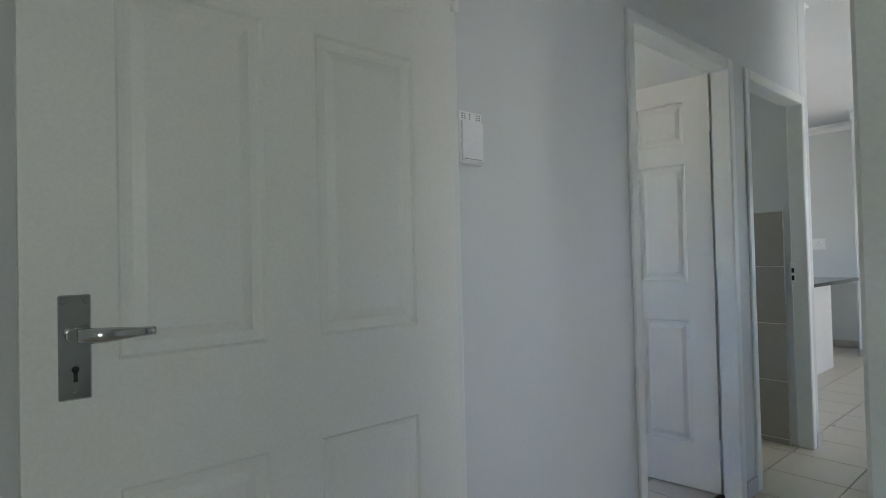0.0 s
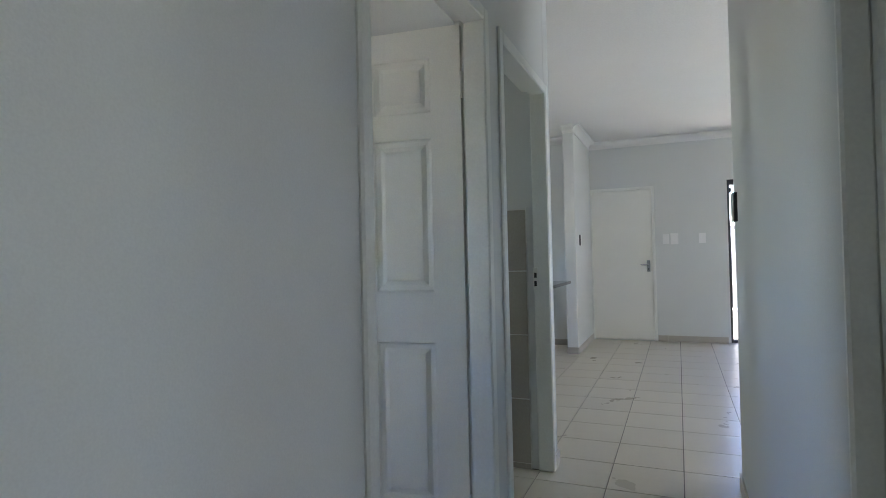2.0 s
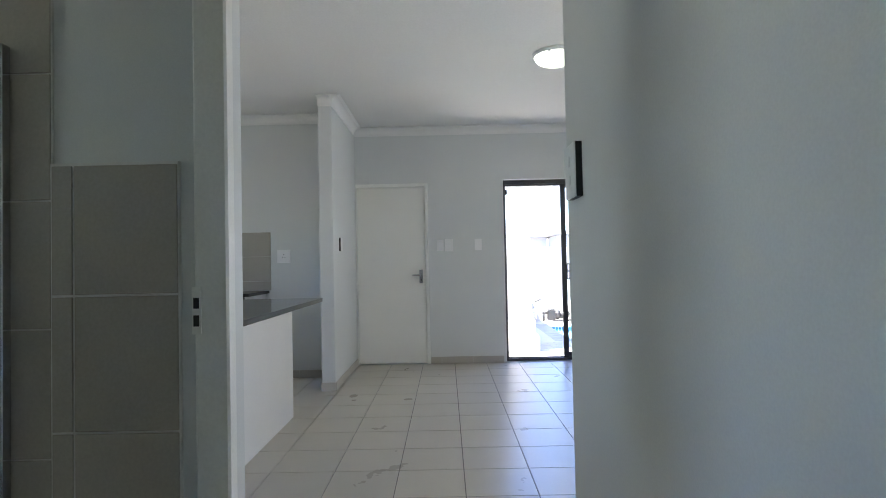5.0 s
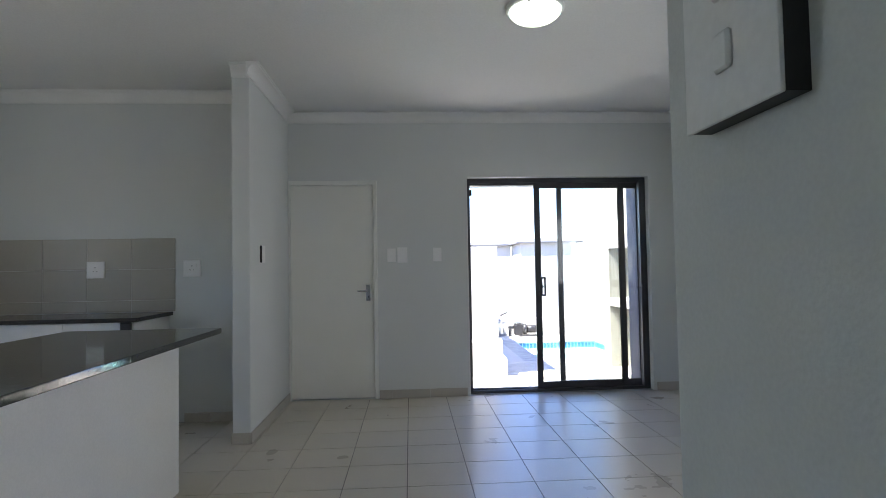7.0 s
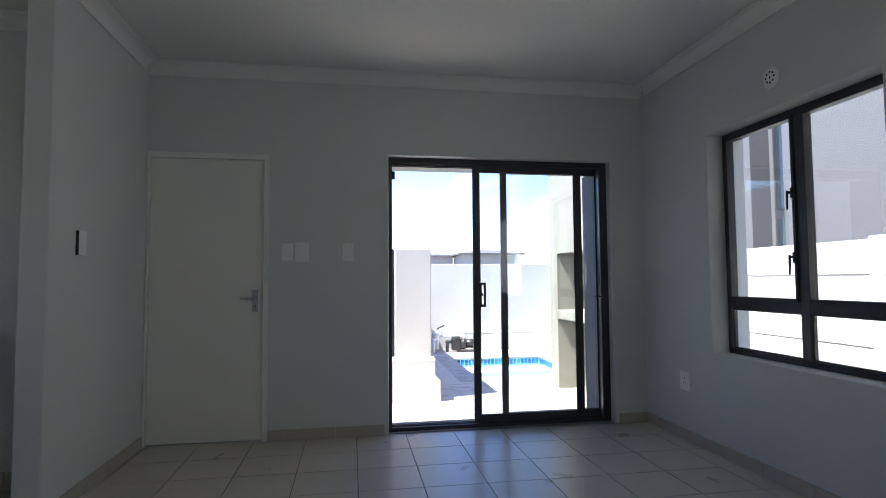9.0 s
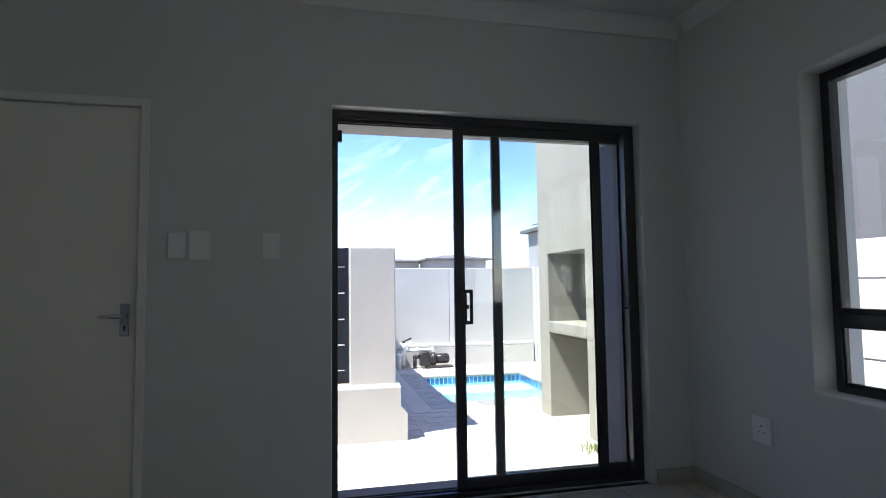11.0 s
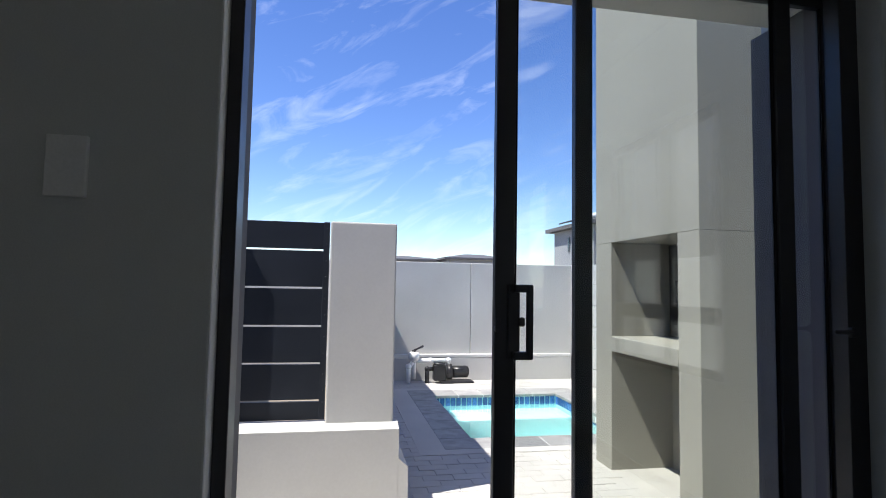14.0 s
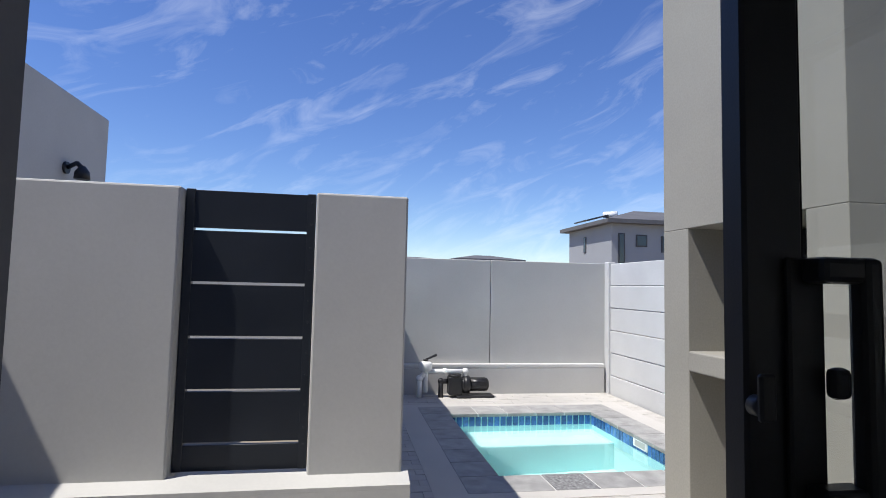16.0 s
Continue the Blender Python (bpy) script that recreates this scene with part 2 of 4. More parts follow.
def solid(axis, face, thick, a0, a1, z0, z1, holes=()):
    """One wall: along 'x' or 'y', from face to face + thick, with openings (a0, a1, z0, z1) right through."""
    xs = sorted({a0, a1, *[min(max(h[i], a0), a1) for h in holes for i in (0, 1)]})
    zs = sorted({z0, z1, *[min(max(h[i], z0), z1) for h in holes for i in (2, 3)]})

    def full(i, j):
        if not (0 <= i < len(xs) - 1 and 0 <= j < len(zs) - 1):
            return False
        cx, cz = (xs[i] + xs[i + 1]) / 2, (zs[j] + zs[j + 1]) / 2
        return not any(h[0] < cx < h[1] and h[2] < cz < h[3] for h in holes)

    bm = bmesh.new()
    seen = {}

    def v(a, t, z):
        key = (round(a, 5), round(t, 5), round(z, 5))
        if key not in seen:
            seen[key] = bm.verts.new((a, t, z) if axis == "x" else (t, a, z))
        return seen[key]

    f, g = face, face + thick
    for i in range(len(xs) - 1):
        for j in range(len(zs) - 1):
            if not full(i, j):
                continue
            p, q, r, s = xs[i], xs[i + 1], zs[j], zs[j + 1]
            quads = [((p, f, r), (q, f, r), (q, f, s), (p, f, s)), ((p, g, r), (p, g, s), (q, g, s), (q, g, r))]
            if not full(i - 1, j):
                quads.append(((p, f, r), (p, f, s), (p, g, s), (p, g, r)))
            if not full(i + 1, j):
                quads.append(((q, f, r), (q, g, r), (q, g, s), (q, f, s)))
            if not full(i, j - 1):
                quads.append(((p, f, r), (p, g, r), (q, g, r), (q, f, r)))
            if not full(i, j + 1):
                quads.append(((p, f, s), (q, f, s), (q, g, s), (p, g, s)))
            for quad in quads:
                bm.faces.new([v(*c) for c in quad])
    return bm


def wall(name, axis, face, thick, a0, a1, z0, z1, holes=(), material="wall", label="smooth pale grey-blue painted interior wall", soft=0.006, worn=None):
    bm = solid(axis, face, thick, a0, a1, z0, z1, holes)
    if worn:
        h, i = worn, 0 if axis == "x" else 1
        mid = [e for e in bm.edges if all(abs(v.co[1 - i] - face) < 1e-4 and h[0] - 1e-4 < v.co[i] < h[1] + 1e-4 and v.co.z < h[3] + 1e-4 for v in e.verts)]
        mid = [e for e in mid if len(e.link_faces) == 2 and e.calc_face_angle(0) > 0.5]
        bmesh.ops.bevel(bm, geom=mid, offset=0.030, segments=4, affect="EDGES", profile=0.5)
    if soft:
        bmesh.ops.recalc_face_normals(bm, faces=bm.faces)
        sharp = [e for e in bm.edges if len(e.link_faces) == 2 and e.calc_face_angle(0) > 0.5]
        bmesh.ops.bevel(bm, geom=sharp, offset=soft, segments=2, affect="EDGES", profile=0.5)
    return tagged(part(name, bm, M[material]), label, "wall", kind="structure")


# ---- the setting: rooms ----
CEIL, G = 2.68, -0.245
L, R = 1.159, 0.257          # corridor walls
FAR, OUT = 8.61, 8.985       # garden wall, inner and outer face
WIN = -2.118                # window wall
KIT = 7.985                  # kitchen end wall

NX, NY = 7.36, 1.612        # end and face of the kitchen nib
KS, LB = 3.88, 3.83         # kitchen side wall and living back wall, faces
D1 = (1.859, 2.763, 0.0, 2.068)
D2 = (2.928, 3.779, 0.0, 2.066)
D3 = (0.99, 1.858, 0.0, 2.06)
wall("wall_corridor_left", "x", L, 0.11, 0.97, 3.752, 0, CEIL, (D1, D2))
wall("wall_corridor_right", "x", R - 0.12, 0.12, 0.97, LB, 0, CEIL, (D3,))
wall("wall_bedroom_doorway", "y", 0.86, 0.11, -2.7, 1.269, 0, CEIL, ((0.217, 1.135, 0, 2.06),))
wall("wall_bedroom_side", "x", L, 0.11, -2.6, 0.858, 0, CEIL)
wall("wall_bedroom_back", "y", -2.7, 0.12, -2.7, 1.269, 0, CEIL)
wall("wall_bedroom_window", "x", -2.82, 0.22, -2.6, 0.858, 0, CEIL, ((-1.3, -0.5, 1.15, 1.85),))
wall("wall_second_bedroom_end", "x", 4.0, 0.22, -0.4, 2.798, 0, CEIL, ((1.13, 1.97, 1.08, 1.92),))
wall("wall_second_bedroom_window", "y", -0.5, 0.1, 1.271, 4.2, 0, CEIL)
wall("wall_bathroom_left", "y", 2.80, 0.09, 1.271, 4.2, 0, CEIL)
wall("wall_bathroom_end", "x", 3.0, 0.1, 2.892, 3.75, 0, CEIL, ((3.13, 3.43, 1.6, 1.9),))
wall("wall_kitchen_side", "y", 3.754, KS - 3.754, L, 4.4, 0, CEIL)
wall("wall_living_back", "y", LB - 0.12, 0.12, WIN, 0.122, 0, CEIL)
wall("wall_third_room", "x", -2.0, 0.12, 0.972, LB - 0.122, 0, CEIL, ((1.0, 2.2, 0.9, 2.0),))
# the first opening is unseen, added for the living-room fill lamp
wall("wall_window_side", "x", WIN - 0.28, 0.28, LB, FAR + 0.16, -0.3, CEIL + 0.15, ((4.35, 5.55, 0.9, 2.075), (6.538, 7.78, 0.643, 2.075),))
SD = (-1.845, -0.073, 0.0, 2.070)
FD = (0.80, 1.598, 0.0, 2.036)
wall("wall_garden", "y", FAR, 0.1595, WIN - 0.05, 4.6, -0.3, CEIL + 0.15, (SD, FD), worn=SD)
wall("wall_garden_outer", "y", FAR + 0.1605, OUT - FAR - 0.1605, WIN - 0.28, 4.6, -0.3, CEIL + 0.15, ((SD[0] - 0.005, SD[1] + 0.005, -0.02, SD[3] - 0.048), FD), "plaster", "grey plastered outer house wall round the doors")
wall("wall_garden_pier", "y", OUT + 0.0005, 0.09, WIN - 0.28, SD[0] - 0.0055, -0.3, CEIL + 0.15, (), "plaster", "grey plastered pier beside the sliding door")
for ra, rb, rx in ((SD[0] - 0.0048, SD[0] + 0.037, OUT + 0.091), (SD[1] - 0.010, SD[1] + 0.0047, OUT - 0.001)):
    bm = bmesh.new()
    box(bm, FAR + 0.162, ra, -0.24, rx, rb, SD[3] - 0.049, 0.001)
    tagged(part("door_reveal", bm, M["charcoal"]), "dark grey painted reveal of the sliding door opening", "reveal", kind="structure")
wall("wall_kitchen_nib", "x", NY, 0.125, NX, FAR + 0.03, 0, CEIL)
wall("wall_kitchen_end", "y", KIT, 0.12, NY + 0.127, 4.4, 0, CEIL)
wall("wall_kitchen_window", "x", 4.4, 0.22, 3.754, 8.10, 0, CEIL, ((5.4, 6.0, 1.1, 1.9),))

bm = bmesh.new()
box(bm, -2.85, -2.9, -0.35, OUT - 0.005, 4.62, -0.006)
floor = tagged(part("floor", bm, M["grout"]), "cream ceramic floor tiles with grey grout joints", "floor", kind="structure")
bm = bmesh.new()
box(bm, -2.85, -2.9, CEIL + 0.002, 3.87, 4.6, CEIL + 0.1)
box(bm, 3.8705, WIN - 0.27, CEIL + 0.002, OUT - 0.01, 4.6, CEIL + 0.1)
tagged(part("ceiling", bm, M["ceiling"]), "smooth white painted plasterboard ceiling", "ceiling", kind="structure")
bm = bmesh.new()
box(bm, -2.9, -2.95, CEIL + 0.101, 3.87, 4.65, CEIL + 0.16)
box(bm, 3.8705, WIN - 0.285, CEIL + 0.151, OUT + 0.005, 4.65, CEIL + 0.18)
tagged(part("roof_slab", bm, M["asphalt"]), "flat grey roof over the house", "roof", kind="structure")


def cornice(name, axis, face, side, a0, a1):
    """A coved cornice along a wall; side is the way into the room."""
    prof = [(0, 0), (0, -0.088), (0.010, -0.088), (0.013, -0.078)]
    for i in range(7):
        t = i / 6 * math.pi / 2
        prof.append((0.013 + 0.062 * (1 - math.cos(t)), -0.078 + 0.062 * math.sin(t)))
    prof += [(0.080, -0.010), (0.088, -0.010), (0.088, 0)]
    bm = bmesh.new()
    ends = []
    for a in (a0, a1):
        ends.append([bm.verts.new((a, face + side * p, CEIL + q) if axis == "x" else (face + side * p, a, CEIL + q)) for p, q in prof])
    for i in range(len(prof)):
        j = (i + 1) % len(prof)
        bm.faces.new((ends[0][i], ends[0][j], ends[1][j], ends[1][i]))
    bm.faces.new(ends[0])
    bm.faces.new(ends[1][::-1])
    return tagged(part(name, bm, M["cornice"]), "white coved plaster cornice under the ceiling", "cornice", kind="structure")


cornice("trim_cornice_garden", "y", FAR, -1, WIN, NY)
cornice("trim_cornice_window", "x", WIN, 1, LB, FAR - 0.09)
cornice("trim_cornice_nib", "x", NY, -1, NX - 0.088, FAR - 0.09)
cornice("trim_cornice_nib_end", "y", NX, -1, NY + 0.001, NY + 0.125)
cornice("trim_cornice_kitchen", "y", KIT, -1, NY + 0.128, 4.4)
cornice("trim_cornice_living", "y", LB, 1, WIN + 0.09, 0.245)
cornice("trim_cornice_kitchen_side", "y", KS, 1, L, 4.4)


def baseboard(axis, face, side, a0, a1, name="baseboard"):
    """Tile skirting: short pieces with open joints, capped 75 mm up."""
    bm = bmesh.new()
    a = a0
    while a < a1 - 0.01:
        b = min(a + 0.352, a1)
        lo, hi = sorted((face, face + side * 0.011))
        if axis == "x":
            box(bm, a + 0.0012, lo, 0, b - 0.0012, hi, 0.078, 0.002)
        else:
            box(bm, lo, a + 0.0012, 0, hi, b - 0.0012, 0.078, 0.002)
        a = b
    return tagged(part(name, bm, M["skirt"]), "beige ceramic tile skirting along the wall", "skirting", kind="structure")


baseboard("y", FAR, -1, SD[1] + 0.030, 0.782)
baseboard("y", FAR, -1, WIN, SD[0] - 0.030)
baseboard("x", WIN, 1, LB, FAR - 0.012)
baseboard("x", NY, -1, NX - 0.011, FAR - 0.012)
baseboard("y", NX, -1, NY, NY + 0.125)
baseboard("x", NY + 0.125, 1, NX, KIT - 0.012)
baseboard("y", KIT, -1, NY + 0.137, 2.31)
baseboard("x", L, -1, 0.98, 1.842)
baseboard("x", L, -1, 2.780, 2.911)
baseboard("x", L, -1, 3.796, KS + 0.011)
baseboard("y", KS, 1, L, 1.765)
baseboard("x", R, 1, 1.875, LB + 0.011)
baseboard("y", LB, 1, WIN, 0.234)

# ---- doors ----


def steel_frame(name, axis, face, thick, hole, label="white painted steel door frame"):
    """A pressed steel frame that wraps round a door opening, with a rebate and a small return on both faces."""
    a0, a1, z0, z1 = hole
    f, g = face - 0.012, face + thick + 0.012
    bm = bmesh.new()

    def bar(p0, p1, t0, t1, z0, z1, bev=0.003):
        if axis == "x":
            box(bm, p0, t0, z0, p1, t1, z1, bev)
        else:
            box(bm, t0, p0, z0, t1, p1, z1, bev)

    for s, e in ((a0 - 0.014, 1), (a1 + 0.014, -1)):
        lo, hi = sorted((s, s + e * 0.052))
        bar(lo, hi, f, g - 0.046, z0, z1 + 0.014, 0.006)
        lo, hi = sorted((s + e * 0.0005, s + e * 0.020))
        bar(lo, hi, g - 0.0465, g, z0, z1 + 0.0135, 0.005)
    bar(a0 + 0.0375, a1 - 0.0375, f + 0.0003, g - 0.0463, z1 - 0.038, z1 + 0.0138, 0.005)
    bar(a0 + 0.0055, a1 - 0.0055, g - 0.0467, g - 0.0003, z1 - 0.012, z1 + 0.0133, 0.004)
    return tagged(part(name, bm, M["frame"]), label, "door frame", kind="structure")


def lever_handle(parent, x, z, side, way):
    """Chrome lever on a long backplate with a keyhole; side: the face of the leaf, way: where the lever points."""
    plate = bmesh.new()
    y = side * 0.020
    box(plate, x - 0.0205, y, z - 0.092, x + 0.0205, y + side * 0.006, z + 0.060, 0.002)
    h = part("door_handle", plate, M["chrome"], parent, "chrome lever handle on a long backplate")
    bm = bmesh.new()
    rod(bm, (x, y, z + 0.002), (x, y + side * 0.030, z + 0.002), 0.0135, 0.0115, 20)
    path = [(0.0, 0.030, 0.0110), (0.012, 0.040, 0.0112), (0.030, 0.045, 0.0108), (0.055, 0.045, 0.0090), (0.080, 0.043, 0.0070), (0.098, 0.041, 0.0058)]
    rings = []
    for dx, dy, r in path:
        rings.append([bm.verts.new((x + way * dx, y + side * (dy + 0.8 * r * math.cos(k * math.pi / 6)), z + 0.002 + r * math.sin(k * math.pi / 6))) for k in range(12)])
    for p, q in zip(rings, rings[1:]):
        for k in range(12):
            bm.faces.new((p[k], p[(k + 1) % 12], q[(k + 1) % 12], q[k])).smooth = True
    bm.faces.new(rings[0])
    bm.faces.new(rings[-1][::-1])
    part("lever", bm, M["chrome"], h)
    bm = bmesh.new()
    rod(bm, (x, y + side * 0.004, z - 0.048), (x, y + side * 0.0066, z - 0.048), 0.0050, n=12)
    box(bm, x - 0.0026, y + side * 0.004, z - 0.066, x + 0.0026, y + side * 0.0066, z - 0.048)
    part("keyhole", bm, M["black"], h)
    for sx, sz in ((-0.014, 0.051), (0.014, 0.051), (0.0, -0.083)):
        bm = bmesh.new()
        rod(bm, (x + sx, y + side * 0.005, z + sz), (x + sx, y + side * 0.0078, z + sz), 0.0045, 0.0035, 12)
        part("screw", bm, M["chrome"], h)


def six_panel_door(name, label, at, turn, width, handle_sides):
    """Moulded six-panel leaf: hinge edge at the origin, leaf along +x."""
    d = thing(name, label, "door", at, turn)
    H, t = 2.03, 0.020
    cols = ((0.120, 0.120 + (width - 0.345) / 2), (width - 0.120 - (width - 0.345) / 2, width - 0.120))
    rows = ((0.224, 0.828), (1.024, 1.608), (1.708, 1.918))
    bm = bmesh.new()
    xs = [0, cols[0][0], cols[0][1], cols[1][0], cols[1][1], width]
    zs = [0.006, rows[0][0], rows[0][1], rows[1][0], rows[1][1], rows[2][0], rows[2][1], H]
    for s in (1, -1):
        for i in range(5):
            for j in range(7):
                x0, x1, z0, z1 = xs[i], xs[i + 1], zs[j], zs[j + 1]
                if i in (1, 3) and j in (1, 3, 5):
                    # a moulded sinking: ovolo edge, flat bed
                    steps = ((0, 0), (0.005, -0.0055), (0.013, -0.0075), (0.024, -0.0085))
                    for (a, p), (b, q) in zip(steps, steps[1:]):
                        o = [(x0 + a, z0 + a), (x1 - a, z0 + a), (x1 - a, z1 - a), (x0 + a, z1 - a)]
                        n = [(x0 + b, z0 + b), (x1 - b, z0 + b), (x1 - b, z1 - b), (x0 + b, z1 - b)]
                        for k in range(4):
                            kk = (k + 1) % 4
                            bm.faces.new([bm.verts.new((c[0], s * (t + e), c[1])) for c, e in ((o[k], p), (o[kk], p), (n[kk], q), (n[k], q))])
                    b = steps[-1][0]
                    bm.faces.new([bm.verts.new((x, s * (t - 0.0085), z)) for x, z in ((x0 + b, z0 + b), (x1 - b, z0 + b), (x1 - b, z1 - b), (x0 + b, z1 - b))])
                else:
                    bm.faces.new([bm.verts.new((x, s * t, z)) for x, z in ((x0, z0), (x1, z0), (x1, z1), (x0, z1))])
    for x in (0, width):
        bm.faces.new([bm.verts.new(c) for c in ((x, -t, zs[0]), (x, t, zs[0]), (x, t, H), (x, -t, H))])
    for z in (zs[0], H):
        bm.faces.new([bm.verts.new(c) for c in ((0, -t, z), (width, -t, z), (width, t, z), (0, t, z))])
    bmesh.ops.remove_doubles(bm, verts=bm.verts, dist=0.0002)
    part("leaf", bm, M["door"], d)
    for c0, c1 in cols:
        for r0, r1 in rows:
            bm = bmesh.new()
            g = 0.022
            for s in (1, -1):
                ring = []
                for off, y in ((0, t - 0.0088), (0.020, t - 0.0022)):
                    ring.append([bm.verts.new((x, s * y, z)) for x, z in ((c0 + g + off, r0 + g + off), (c1 - g - off, r0 + g + off), (c1 - g - off, r1 - g - off), (c0 + g + off, r1 - g - off))])
                for k in range(4):
                    bm.faces.new((ring[0][k], ring[0][(k + 1) % 4], ring[1][(k + 1) % 4], ring[1][k]))
                bm.faces.new(ring[1])
            part("panel", bm, M["door"], d)
    for s in handle_sides:
        lever_handle(d, width - 0.064, 1.066, s, -1)
    for z in (0.22, 1.80):
        bm = bmesh.new()
        rod(bm, (-0.004, t + 0.002, z - 0.05), (-0.004, t + 0.002, z + 0.05), 0.0048, n=12)
        box(bm, -0.026, t - 0.001, z - 0.05, 0.0, t + 0.0008, z + 0.05)
        part("hinge", bm, M["frame"], d)
    return d


steel_frame("door_frame_bedroom", "y", 0.86, 0.11, (0.217, 1.135, 0, 2.06))
steel_frame("door_frame_second_bedroom", "x", L, 0.11, D1)
steel_frame("door_frame_bathroom", "x", L, 0.11, D2)
steel_frame("door_frame_third_room", "x", R - 0.12, 0.12, D3)
six_panel_door("bedroom_door", "white six-panel bedroom door standing open against the wall", (0.872, 1.050, 0.004), 180.0, 0.813, (1, -1))
six_panel_door("second_bedroom_door", "cream-white six-panel door standing open into a bedroom", (2.750, 1.252, 0.004), 97.0, 0.813, (1, -1))
six_panel_door("third_room_door", "white six-panel door standing open into a side room", (1.03, 0.118, 0.004), -84.0, 0.76, ())
six_panel_door("bathroom_door", "white six-panel bathroom door folded back inside", (2.975, 1.284, 0.004), 86.0, 0.813, ())

# strike plate in the bathroom frame
strike = thing("strike_plate", "chrome strike plate with two dark slots in the door frame", "strike plate", (3.729, 1.222, 1.042))
bm = bmesh.new()
box(bm, -0.004, -0.012, -0.07, 0.0, 0.012, 0.05, 0.001)
part("plate", bm, M["frame"], strike)
for z0, z1 in ((-0.005, 0.022), (-0.050, -0.022)):
    bm = bmesh.new()
    box(bm, -0.0056, -0.007, z0, -0.003, 0.007, z1)
    part("slot", bm, M["black"], strike)

# flush door to the garden side
FDOOR = thing("flush_door", "closed plain cream flush door with chrome lever handle", "door", (FAR + 0.032, 1.592, 0.004), -90.0)
bm = bmesh.new()
box(bm, 0.0, -0.02, 0.006, 0.766, 0.02, 2.000, 0.002)
part("leaf", bm, M["door"], FDOOR)
lever_handle(FDOOR, 0.714, 1.0, -1, -1)
for z in (0.22, 1.78):
    bm = bmesh.new()
    rod(bm, (-0.005, -0.025, z - 0.05), (-0.005, -0.025, z + 0.05), 0.008, n=12)
    box(bm, -0.03, -0.022, z - 0.05, 0.001, -0.0195, z + 0.05)
    part("hinge", bm, M["frame"], FDOOR)
bm = bmesh.new()
for a, b in ((0.786, 0.824), (1.594, NY - 0.002)):
    box(bm, FAR - 0.012, a, 0, FAR + 0.09, b, 2.046, 0.003)
box(bm, FAR - 0.0118, 0.82, 2.006, FAR + 0.0898, 1.60, 2.0458, 0.003)
box(bm, FAR + 0.056, 0.805, 0, OUT - 0.02, 1.595, 2.03)
tagged(part("door_frame_garden", bm, M["frame"]), "white painted steel frame round the flush door", "door frame", kind="structure")

# ---- sliding door ----
SLIDE = tagged(new("door_sliding"), "black aluminium sliding glass door, partly open", "sliding door", kind="structure")
y0, y1, zt = SD[0], SD[1], SD[3]
bm = bmesh.new()
FX0, FX1 = FAR + 0.072, FAR + 0.159
box(bm, FX0, y0, 0.0, FX1, y0 + 0.064, zt, 0.002)
box(bm, FX0, y1 - 0.032, 0.0, FX1, y1, zt, 0.002)
box(bm, FX0, y0 + 0.044, zt - 0.045, FX1, y1 - 0.031, zt - 0.0005, 0.002)
box(bm, FX0, y0 + 0.044, 0.0005, FX1, y1 - 0.031, 0.028, 0.002)
for dx in (0.035, 0.066):
    box(bm, FX0 + dx, y0 + 0.04, 0.027, FX0 + dx + 0.006, y1 - 0.03, 0.036)
    box(bm, FX0 + dx - 0.012, y0 + 0.04, zt - 0.062, FX0 + dx - 0.006, y1 - 0.03, zt - 0.044)
part("door_frame", bm, M["alu"], SLIDE, "black aluminium outer frame with twin tracks")


